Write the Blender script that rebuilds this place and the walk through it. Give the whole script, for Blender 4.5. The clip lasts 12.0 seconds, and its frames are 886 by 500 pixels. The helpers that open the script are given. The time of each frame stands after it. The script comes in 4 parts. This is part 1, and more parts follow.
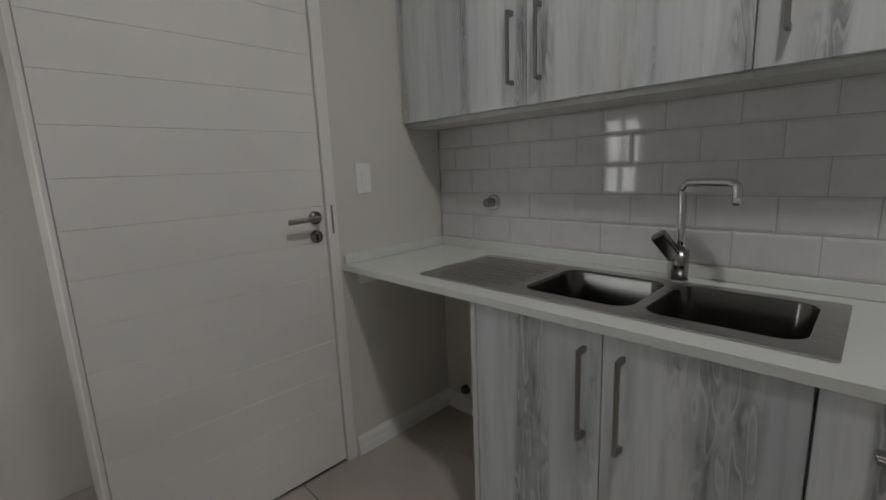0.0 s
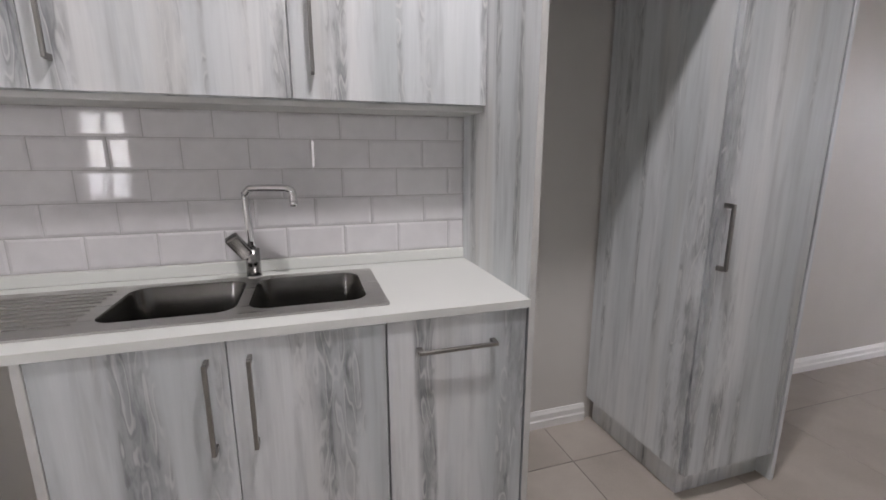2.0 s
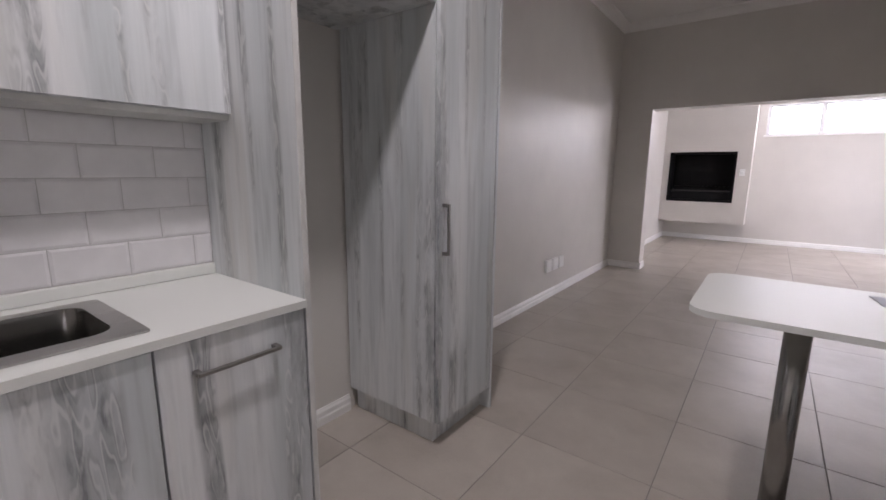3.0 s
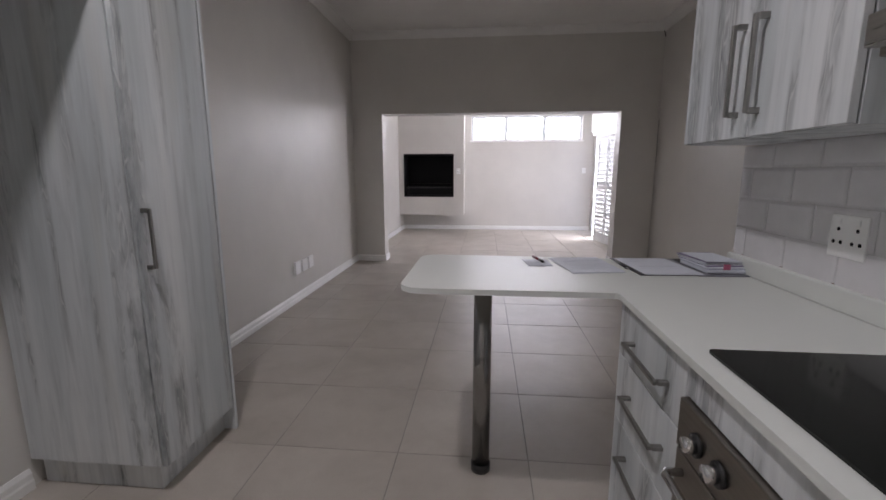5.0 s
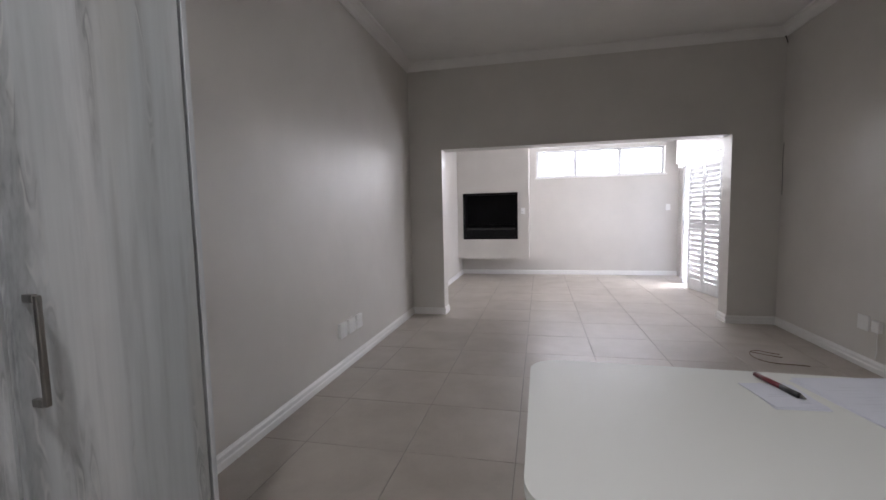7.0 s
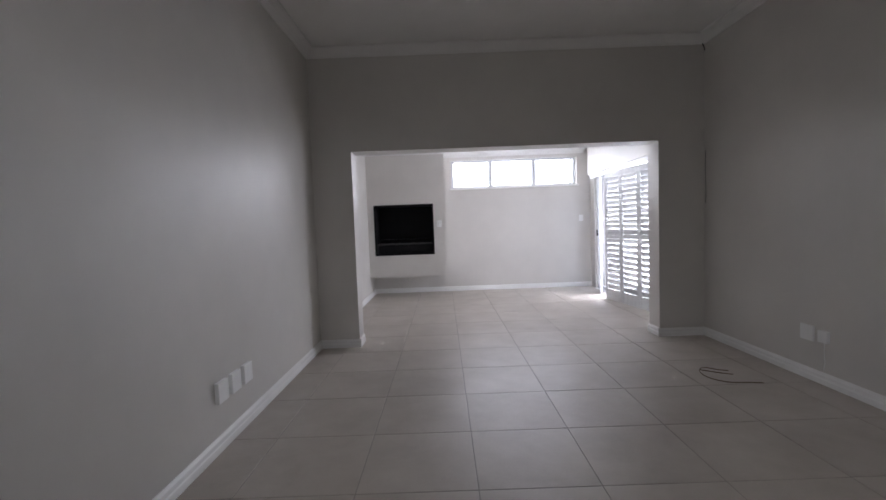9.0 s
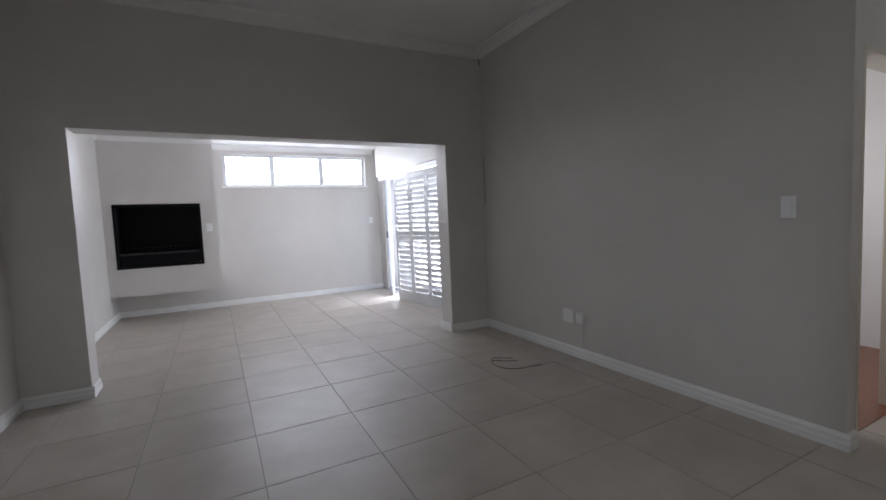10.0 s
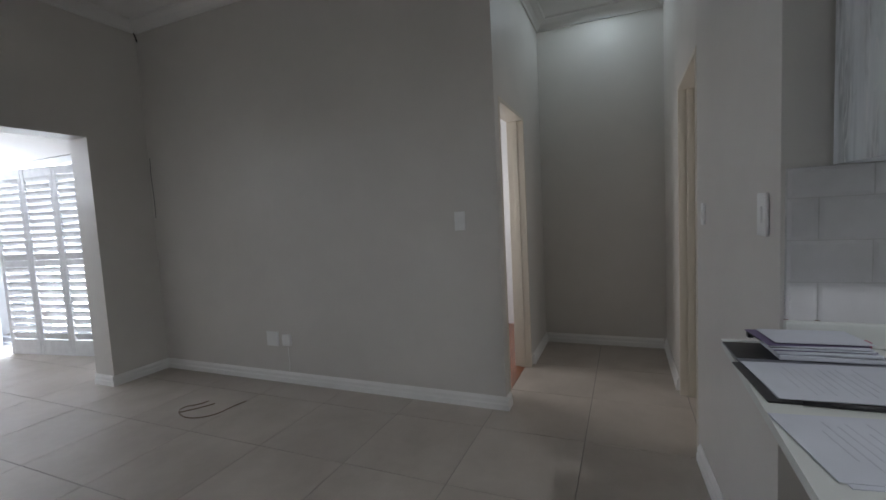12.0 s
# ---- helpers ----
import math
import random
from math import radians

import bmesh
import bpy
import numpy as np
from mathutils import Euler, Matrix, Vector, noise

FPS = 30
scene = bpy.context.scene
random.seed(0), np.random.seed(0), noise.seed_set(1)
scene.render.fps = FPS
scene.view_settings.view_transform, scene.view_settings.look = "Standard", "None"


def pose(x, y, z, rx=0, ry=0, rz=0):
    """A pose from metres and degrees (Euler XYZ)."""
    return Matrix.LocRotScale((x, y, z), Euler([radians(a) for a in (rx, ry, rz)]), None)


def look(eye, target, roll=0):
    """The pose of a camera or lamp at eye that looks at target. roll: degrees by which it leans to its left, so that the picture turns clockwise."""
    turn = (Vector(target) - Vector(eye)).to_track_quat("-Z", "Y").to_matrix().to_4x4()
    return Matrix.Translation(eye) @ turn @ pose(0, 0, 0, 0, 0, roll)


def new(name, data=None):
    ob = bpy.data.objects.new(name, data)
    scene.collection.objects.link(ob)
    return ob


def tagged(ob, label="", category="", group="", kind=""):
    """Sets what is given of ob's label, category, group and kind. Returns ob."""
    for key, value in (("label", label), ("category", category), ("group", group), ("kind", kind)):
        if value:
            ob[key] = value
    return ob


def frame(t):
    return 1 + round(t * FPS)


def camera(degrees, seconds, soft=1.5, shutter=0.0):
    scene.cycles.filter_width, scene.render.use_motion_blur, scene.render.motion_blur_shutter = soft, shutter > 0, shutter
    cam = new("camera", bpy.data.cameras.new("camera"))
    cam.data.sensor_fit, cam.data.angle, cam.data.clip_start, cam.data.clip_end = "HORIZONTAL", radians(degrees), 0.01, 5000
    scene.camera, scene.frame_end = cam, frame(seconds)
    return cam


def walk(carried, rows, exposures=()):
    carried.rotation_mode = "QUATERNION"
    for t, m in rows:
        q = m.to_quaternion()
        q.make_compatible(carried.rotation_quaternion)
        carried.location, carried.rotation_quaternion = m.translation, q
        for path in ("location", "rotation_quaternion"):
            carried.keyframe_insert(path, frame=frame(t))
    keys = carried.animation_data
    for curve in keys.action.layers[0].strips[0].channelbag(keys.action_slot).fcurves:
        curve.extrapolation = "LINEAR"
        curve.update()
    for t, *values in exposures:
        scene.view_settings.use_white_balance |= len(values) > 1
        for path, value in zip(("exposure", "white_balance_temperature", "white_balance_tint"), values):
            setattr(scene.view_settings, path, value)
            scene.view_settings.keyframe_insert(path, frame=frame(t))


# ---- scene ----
cam = camera(91.2, 12.0, 1.6)
PATH = [
    (0, (0.372, 0.36, 1.276), (1.755, 1.758, 0.908), -2.3),
    (0.5, (0.354, 0.464, 1.289), (2.109, 1.326, 0.871), -3.2),
    (1, (0.319, 0.483, 1.291), (2.235, 0.846, 0.846), -1.7),
    (1.5, (0.246, 0.523, 1.302), (2.192, 0.41, 0.856), -1.0),
    (2, (0.233, 0.585, 1.307), (2.101, 0.003, 0.89), 0.0),
    (2.5, (0.241, 0.711, 1.305), (1.79, -0.492, 0.919), -1.2),
    (3, (0.196, 0.768, 1.299), (1.376, -0.806, 0.94), 0.5),
    (3.5, (0.136, 0.833, 1.284), (1.097, -0.885, 0.933), -0.4),
    (5.5, (0.072, 0.615, 1.29), (0.163, -1.357, 0.97), 0.3),
    (6, (0.176, 0.405, 1.295), (0.395, -1.567, 1.051), -0.8),
    (6.5, (0.255, 0.159, 1.302), (0.691, -1.783, 1.107), -1.3),
    (8.5, (0.553, -0.678, 1.29), (0.928, -2.639, 1.181), -2.5),
    (9, (0.586, -0.829, 1.286), (0.591, -2.826, 1.172), -2.1),
    (9.5, (0.641, -1.018, 1.282), (0.095, -2.938, 1.153), -2.7),
    (10, (0.597, -1.21, 1.279), (-0.329, -2.977, 1.139), -2.5),
    (10.5, (0.555, -1.304, 1.299), (-0.649, -2.895, 1.149), -2.3),
    (11, (0.537, -1.379, 1.323), (-0.967, -2.686, 1.15), -3.3),
    (11.5, (0.519, -1.411, 1.327), (-1.196, -2.426, 1.144), -3.2),
    (12, (0.502, -1.432, 1.306), (-1.335, -2.207, 1.147), -3.0),
]

EXPOSURES = [(0.0, 0.38, 6850, 13), (0.5, 1.35, 6800, 15), (1.0, 1.45, 6750, 16), (1.5, 1.52, 6750, 18), (2.0, 1.65, 6800, 21), (2.5, 1.75, 6850, 22), (3.0, 1.35, 6850, 25), (3.5, 0.8, 6700, 23), (5.5, 1.2, 6700, 20), (6.5, 1.25, 6700, 18), (8.5, 0.9, 6450, 18), (9.5, 0.84, 6350, 17), (10.5, 0.87, 6250, 13), (12.0, 1.05, 6250, 12)]
walk(cam, [(t, look(eye, target, roll)) for t, eye, target, roll in PATH], EXPOSURES)

# ---- world and light ----
world = bpy.data.worlds.new("sky")
scene.world = world
world.use_nodes = True
wn = world.node_tree
sky = wn.nodes.new("ShaderNodeTexSky")
sky.sky_type, sky.sun_disc = "NISHITA", False
sky.sun_elevation, sky.sun_rotation = radians(50), radians(200)
wn.links.new(sky.outputs[0], wn.nodes["Background"].inputs[0])
wn.nodes["Background"].inputs[1].default_value = 0.12


def area_light(name, eye, target, sx, sy, watts, colour):
    data = bpy.data.lights.new(name, "AREA")
    data.shape, data.size, data.size_y, data.energy, data.color = "RECTANGLE", sx, sy, watts, colour
    ob = new(name, data)
    ob.matrix_world = look(eye, target)
    return ob


def spot_lamp(name, eye, target, watts, colour, radius, spread=174, blend=0.12):
    data = bpy.data.lights.new(name, "SPOT")
    data.energy, data.color, data.shadow_soft_size, data.spot_size, data.spot_blend = watts, colour, radius, radians(spread), blend
    ob = new(name, data)
    ob.matrix_world = look(eye, target)
    return ob


area_light("daylight_garden_door", (-2.75, -8.62, 1.1), (0.4, -8.0, 1.1), 0.7, 1.9, 8, (0.84, 0.90, 1.0))
area_light("daylight_shutters", (-2.85, -7.5, 1.15), (0.4, -5.2, 1.1), 2.1, 2.0, 86, (0.885, 0.93, 1.0))
area_light("daylight_high_window", (-0.81, -9.75, 2.34), (-0.6, -5.0, 1.0), 2.4, 0.6, 22, (0.87, 0.92, 1.0))
area_light("daylight_kitchen_window", (-1.12, 2.235, 1.33), (0.9, 1.5, 1.2), 0.42, 0.78, 3.4, (0.93, 0.97, 1.0))
# added fill inside the bedroom; its window is unseen and not built
area_light("fill_bedroom", (-3.0, -3.6, 1.6), (-3.0, 0, 1.3), 0.8, 1.0, 6, (1.0, 0.96, 0.92))
# added fill with no known window, brightens the cream jamb and door leaf
area_light("fill_side_room", (-2.0, 0.22, 1.5), (-2.6, -1.0, 1.2), 0.8, 1.0, 3, (1.0, 0.96, 0.92))
spot_lamp("downlight_kitchen", (0.76, 0.2, 3.12), (0.76, 0.2, 0), 38, (0.95, 0.985, 1.0), 0.09, 170, 0.7)
spot_lamp("downlight_corridor", (-3.35, -1.6, 3.03), (-3.35, -1.6, 0), 1.9, (0.80, 0.95, 1.0), 0.05)


# ---- materials ----
class Mat:
    """Small builder for a node material."""

    def __init__(self, name):
        self.m = bpy.data.materials.new(name)
        self.m.use_nodes = True
        self.t = self.m.node_tree
        self.b = self.t.nodes["Principled BSDF"]

    def node(self, kind, **values):
        n = self.t.nodes.new(kind)
        for k, v in values.items():
            n.inputs[k.replace("_", " ")].default_value = v
        return n

    def link(self, a, b):
        self.t.links.new(a, b)

    def where(self, sx=1.0, sy=1.0, sz=1.0, shuffle=False):
        g = self.t.nodes.new("ShaderNodeNewGeometry")
        out = g.outputs["Position"]
        if shuffle:
            info = self.t.nodes.new("ShaderNodeObjectInfo")
            mul = self.t.nodes.new("ShaderNodeMath")
            mul.operation = "MULTIPLY"
            mul.inputs[1].default_value = 37.0
            self.link(info.outputs["Random"], mul.inputs[0])
            add = self.t.nodes.new("ShaderNodeVectorMath")
            add.operation = "ADD"
            self.link(out, add.inputs[0])
            self.link(mul.outputs[0], add.inputs[1])
            out = add.outputs[0]
        mp = self.t.nodes.new("ShaderNodeMapping")
        mp.inputs["Scale"].default_value = (sx, sy, sz)
        self.link(out, mp.inputs[0])
        return mp.outputs[0]

    def noise(self, vec, scale, detail=3.0, rough=0.5, distortion=0.0):
        n = self.node("ShaderNodeTexNoise", Scale=scale, Detail=detail, Roughness=rough, Distortion=distortion)
        self.link(vec, n.inputs["Vector"])
        return n.outputs[0]

    def ramp(self, fac, stops):
        r = self.t.nodes.new("ShaderNodeValToRGB")
        while len(r.color_ramp.elements) < len(stops):
            r.color_ramp.elements.new(0.5)
        for e, (p, c) in zip(r.color_ramp.elements, stops):
            e.position, e.color = p, (*c, 1)
        self.link(fac, r.inputs[0])
        return r.outputs[0]

    def mix(self, fac, a, b, blend="MIX"):
        n = self.t.nodes.new("ShaderNodeMix")
        n.data_type, n.blend_type = "RGBA", blend
        for socket, v in ((n.inputs[0], fac), (n.inputs[6], a), (n.inputs[7], b)):
            if isinstance(v, (int, float)):
                socket.default_value = v
            elif isinstance(v, tuple):
                socket.default_value = (*v, 1)
            else:
                self.link(v, socket)
        return n.outputs[2]

    def math(self, op, a, b=0.0):
        n = self.t.nodes.new("ShaderNodeMath")
        n.operation = op
        for socket, v in ((n.inputs[0], a), (n.inputs[1], b)):
            if isinstance(v, (int, float)):
                socket.default_value = v
            else:
                self.link(v, socket)
        return n.outputs[0]

    def bump(self, height, strength, distance=0.002):
        n = self.node("ShaderNodeBump", Strength=strength, Distance=distance)
        self.link(height, n.inputs["Height"])
        self.link(n.outputs[0], self.b.inputs["Normal"])

    def done(self, colour=None, rough=0.5, metal=0.0, spec=0.5, coat=0.0):
        if isinstance(colour, tuple):
            self.b.inputs["Base Color"].default_value = (*colour, 1)
        elif colour is not None:
            self.link(colour, self.b.inputs["Base Color"])
        if isinstance(rough, (int, float)):
            self.b.inputs["Roughness"].default_value = rough
        else:
            self.link(rough, self.b.inputs["Roughness"])
        self.b.inputs["Metallic"].default_value = metal
        self.b.inputs["Specular IOR Level"].default_value = spec
        self.b.inputs["Coat Weight"].default_value = coat
        return self.m


def paint(name, colour, rough, lump=0.15):
    k = Mat(name)
    v = k.where()
    fine = k.noise(v, 140, 3)
    broad = k.noise(v, 1.3, 4, 0.6)
    lo, hi = tuple(c * 0.95 for c in colour), tuple(min(1, c * 1.04) for c in colour)
    col = k.ramp(broad, [(0.3, lo), (0.7, hi)])
    k.bump(k.math("ADD", fine, k.math("MULTIPLY", k.noise(v, 9, 2), 1.5)), lump, 0.0015)
    r = k.math("ADD", k.math("MULTIPLY", k.noise(v, 5, 3), 0.12), rough - 0.06)
    return k.done(col, r, spec=0.5)


def plain(name, colour, rough=0.5, metal=0.0, spec=0.5, grain=0.06):
    k = Mat(name)
    v = k.where()
    lo, hi = tuple(c * (1 - grain) for c in colour), tuple(min(1, c * (1 + grain)) for c in colour)
    col = k.ramp(k.noise(v, 14, 4), [(0.3, lo), (0.7, hi)])
    r = k.math("ADD", k.math("MULTIPLY", k.noise(v, 30, 3), 0.1), rough - 0.05)
    return k.done(col, r, metal, spec)


def laminate_material():
    k = Mat("whitewashed_wood_laminate")

    def grain(stretch, scale, detail, rough=0.5, distortion=0.0):
        return k.noise(k.where(1, 1, stretch, shuffle=True), scale, detail, rough, distortion)

    def grey(v):
        return (v, v, v)

    # pale boards with soft vertical bands
    tone = k.ramp(grain(0.10, 5.5, 3, 0.5, 0.1), [(0.34, (0.56, 0.595, 0.605)), (0.5, (0.69, 0.715, 0.725)), (0.64, (0.76, 0.775, 0.78))])
    warm = k.ramp(grain(0.12, 7.0, 3), [(0.55, grey(0)), (0.8, grey(0.5))])
    tone = k.mix(warm, tone, (0.53, 0.495, 0.44))
    band = grain(0.04, 12.5, 2, 0.45, 0.1)
    haze = k.ramp(band, [(0.50, grey(0)), (0.64, grey(0.92))])
    patch = k.ramp(grain(0.30, 8.0, 5, 0.65), [(0.38, grey(0.05)), (0.58, grey(1))])
    soft = k.mix(1.0, haze, patch, "MULTIPLY")
    tone = k.mix(soft, tone, (0.31, 0.325, 0.335))
    smear = k.ramp(grain(0.09, 24, 4, 0.6, 0.3), [(0.5, grey(0)), (0.72, grey(0.42))])
    tone = k.mix(smear, tone, (0.38, 0.40, 0.41))
    # looping figure inside the bands
    heart = k.ramp(band, [(0.53, grey(0)), (0.58, grey(1)), (0.64, grey(1)), (0.69, grey(0))])
    turn = k.math("MULTIPLY", grain(0.17, 30.0, 1.5, 0.4), 34.0)
    pale = k.ramp(k.math("SINE", turn), [(0.62, grey(0)), (0.97, grey(0.55))])
    deep = k.ramp(k.math("COSINE", turn), [(0.6, grey(0)), (0.97, grey(0.38))])
    tone = k.mix(k.mix(1.0, deep, k.mix(1.0, heart, patch, "MULTIPLY"), "MULTIPLY"), tone, (0.21, 0.215, 0.22))
    tone = k.mix(k.mix(1.0, pale, heart, "MULTIPLY"), tone, (0.70, 0.71, 0.70))
    # short dark flecks
    fleck = k.ramp(grain(0.17, 40, 4, 0.62, 0.4), [(0.53, grey(0)), (0.70, grey(0.85))])
    tone = k.mix(k.mix(1.0, fleck, soft, "MULTIPLY"), tone, (0.13, 0.14, 0.15))
    fine = grain(0.03, 95, 3, 0.6)
    tone = k.mix(0.13, tone, k.ramp(fine, [(0.3, (0.55, 0.56, 0.57)), (0.65, (1, 1, 1))]), "MULTIPLY")
    k.bump(fine, 0.1, 0.001)
    return k.done(tone, 0.42, spec=0.4)


def floor_tile_material():
    k = Mat("porcelain_floor_tile")
    v = k.where(1, 1, 1, shuffle=True)
    cloud = k.noise(v, 2.6, 6, 0.62, 0.2)
    col = k.ramp(cloud, [(0.3, (0.45, 0.405, 0.355)), (0.5, (0.51, 0.46, 0.41)), (0.72, (0.57, 0.52, 0.465))])
    speck = k.noise(v, 220, 2)
    col = k.mix(0.25, col, k.ramp(speck, [(0.35, (0.75, 0.74, 0.72)), (0.65, (1, 1, 1))]), "MULTIPLY")
    info = k.t.nodes.new("ShaderNodeObjectInfo")
    col = k.mix(0.5, col, k.ramp(info.outputs["Random"], [(0.0, (0.90, 0.90, 0.90)), (1.0, (1, 1, 1))]), "MULTIPLY")
    r = k.math("ADD", k.math("MULTIPLY", k.noise(v, 4, 4), 0.2), 0.29)
    k.bump(k.noise(v, 60, 3), 0.05, 0.001)
    return k.done(col, r, spec=0.38)


def worktop_material():
    k = Mat("off_white_worktop")
    v = k.where()
    col = k.ramp(k.noise(v, 1.6, 2), [(0.3, (0.715, 0.73, 0.70)), (0.7, (0.735, 0.75, 0.72))])
    k.bump(k.noise(v, 240, 2), 0.04, 0.0005)
    return k.done(col, 0.38, spec=0.35)


def brushed(name, colour, rough, along):
    k = Mat(name)
    streak = k.noise(k.where(*along), 160, 3, 0.6)
    col = k.ramp(streak, [(0.3, tuple(c * 0.82 for c in colour)), (0.7, colour)])
    r = k.math("ADD", k.math("MULTIPLY", streak, 0.18), rough - 0.09)
    k.bump(streak, 0.05, 0.0006)
    return k.done(col, r, 1.0)


def parquet_material():
    k = Mat("red_brown_parquet")
    v = k.where(1, 1, 1, shuffle=True)
    grain = k.noise(k.where(3, 40, 3), 3, 4, 0.6)
    col = k.ramp(grain, [(0.3, (0.16, 0.055, 0.028)), (0.7, (0.32, 0.13, 0.065))])
    return k.done(col, 0.3)


WALL = paint("greige_wall_paint", (0.695, 0.67, 0.635), 0.46)
CEIL = paint("ceiling_white", (0.83, 0.82, 0.80), 0.7)
TRIM = paint("white_gloss_trim", (0.90, 0.895, 0.88), 0.32, 0.05)
CREAM = paint("cream_door_enamel", (0.74, 0.69, 0.60), 0.35, 0.06)
DOORWHITE = paint("off_white_door_paint", (0.84, 0.82, 0.79), 0.38, 0.06)
LAM = laminate_material()
EDGE = plain("pale_cabinet_edging", (0.62, 0.62, 0.60), 0.4)
TOP = worktop_material()
GROUT = plain("grey_grout", (0.29, 0.27, 0.245), 0.85)
HGROUT = plain("white_wall_grout", (0.58, 0.575, 0.57), 0.8)
WGROUT = plain("pale_wall_grout", (0.47, 0.465, 0.46), 0.85)
FLOORTILE = floor_tile_material()
WALLTILE = plain("white_glazed_metro_tile", (0.70, 0.69, 0.70), 0.055, spec=0.5, grain=0.04)
STEEL = brushed("brushed_stainless_steel", (0.50, 0.49, 0.47), 0.30, (1, 0.03, 1))
# same steel as the rim; dark reflections in the bowls are put into its colour
BOWL = plain("satin_steel_bowl_darkened", (0.17, 0.164, 0.155), 0.2, 1.0)
NICKEL = brushed("dark_brushed_nickel", (0.36, 0.35, 0.335), 0.32, (1, 1, 0.05))
CHROME = plain("chrome", (0.72, 0.72, 0.73), 0.10, 1.0)
CHROMEDARK = plain("worn_chrome", (0.33, 0.325, 0.32), 0.22, 1.0)
BLACKGLASS = plain("black_hob_glass", (0.010, 0.011, 0.010), 0.10, spec=0.22)
BLACK = plain("matt_black_steel", (0.006, 0.006, 0.007), 0.6, spec=0.15)
BLACKPL = plain("black_plastic", (0.02, 0.02, 0.021), 0.4)
OVENSTEEL = brushed("bronze_grey_oven_steel", (0.33, 0.30, 0.27), 0.33, (1, 0.04, 1))
PLASTIC = plain("white_plastic", (0.90, 0.90, 0.89), 0.35, grain=0.02)
PAPER = plain("white_paper", (0.68, 0.70, 0.765), 0.7, grain=0.03)
PAPERBLUE = plain("blue_grey_paper", (0.35, 0.37, 0.48), 0.6)
PURPLE = plain("violet_folder", (0.16, 0.12, 0.24), 0.45)
INK = plain("grey_ink", (0.60, 0.62, 0.685), 0.6)
RED = plain("dark_red_plastic", (0.13, 0.012, 0.02), 0.3)
PINK = plain("pink_tab", (0.55, 0.14, 0.24), 0.5)
THINCABLE = plain("grey_black_cable", (0.11, 0.11, 0.10), 0.5)
CABLE = plain("brown_cable", (0.17, 0.11, 0.07), 0.5)
ALU = plain("white_powder_coated_aluminium", (0.76, 0.77, 0.79), 0.35)
SHUTTER = plain("white_shutter_paint", (0.78, 0.79, 0.80), 0.38)
PARQUET = parquet_material()


def glass_material():
    k = Mat("window_glass")
    k.b.inputs["Transmission Weight"].default_value = 1.0
    k.b.inputs["IOR"].default_value = 1.05
    return k.done((0.96, 0.98, 0.98), 0.02)


GLASS = glass_material()
GLOW = Mat("lit_diffuser")
GLOW.b.inputs["Emission Color"].default_value = (1, 0.97, 0.92, 1)
GLOW.b.inputs["Emission Strength"].default_value = 3.0
GLOW = GLOW.done((0.9, 0.9, 0.9), 0.5)

# ---- building helpers ----
AT = {}


def thing(name, at, label, category, group="", kind=""):
    ob = new(name)
    ob.location = at
    ob.empty_display_size = 0.05
    AT[ob.name] = Vector(at)
    return tagged(ob, label, category, group, kind)


def mesh_of(name, bm, material, at=(0, 0, 0), smooth=False):
    bmesh.ops.translate(bm, vec=-Vector(at), verts=bm.verts)
    bmesh.ops.recalc_face_normals(bm, faces=bm.faces)
    if smooth:
        for f in bm.faces:
            f.smooth = True
    data = bpy.data.meshes.new(name)
    bm.to_mesh(data)
    bm.free()
    data.materials.append(material)
    return data


def part(name, bm, material, parent, label="", smooth=False):
    at = AT[parent.name]
    ob = new(name, mesh_of(name, bm, material, at, smooth))
    ob.parent = parent
    AT[ob.name] = at
    return tagged(ob, label)


def single(name, bm, material, label, category, group="", kind="", at=(0, 0, 0), smooth=False):
    ob = new(name, mesh_of(name, bm, material, at, smooth))
    ob.location = at
    AT[ob.name] = Vector(at)
    return tagged(ob, label, category, group, kind)


def box(lo, hi, bevel=0.0, bm=None, segments=2):
    bm = bm or bmesh.new()
    lo, hi = [min(a, b) for a, b in zip(lo, hi)], [max(a, b) for a, b in zip(lo, hi)]
    m = Matrix.LocRotScale([(a + b) / 2 for a, b in zip(lo, hi)], None, [b - a for a, b in zip(lo, hi)])
    got = bmesh.ops.create_cube(bm, size=1, matrix=m)
    if bevel:
        edges = list({e for v in got["verts"] for e in v.link_edges})
        bmesh.ops.bevel(bm, geom=edges, offset=bevel, segments=segments, affect="EDGES", profile=0.5)
    return bm


def cyl(a, b, r, bm=None, r2=None, n=24):
    bm = bm or bmesh.new()
    a, b = Vector(a), Vector(b)
    m = Matrix.Translation((a + b) / 2) @ (b - a).to_track_quat("Z", "Y").to_matrix().to_4x4()
    bmesh.ops.create_cone(bm, cap_ends=True, segments=n, radius1=r, radius2=r if r2 is None else r2, depth=(b - a).length, matrix=m)
    return bm


def tube(points, r, bm=None, n=14, closed_ends=True):
    """A round pipe along a line of points."""
    bm = bm or bmesh.new()
    pts = [Vector(p) for p in points]
    rings, up = [], None
    for i, p in enumerate(pts):
        d = (pts[min(i + 1, len(pts) - 1)] - pts[max(i - 1, 0)]).normalized()
        if up is None:
            up = d.orthogonal().normalized()
        up = (up - d * up.dot(d)).normalized()
        side = d.cross(up)
        rings.append([bm.verts.new(p + r * (math.cos(2 * math.pi * k / n) * up + math.sin(2 * math.pi * k / n) * side)) for k in range(n)])
    for r0, r1 in zip(rings, rings[1:]):
        for k in range(n):
            bm.faces.new((r0[k], r0[(k + 1) % n], r1[(k + 1) % n], r1[k]))
    bm.faces.new(rings[0][::-1])
    bm.faces.new(rings[-1])
    return bm


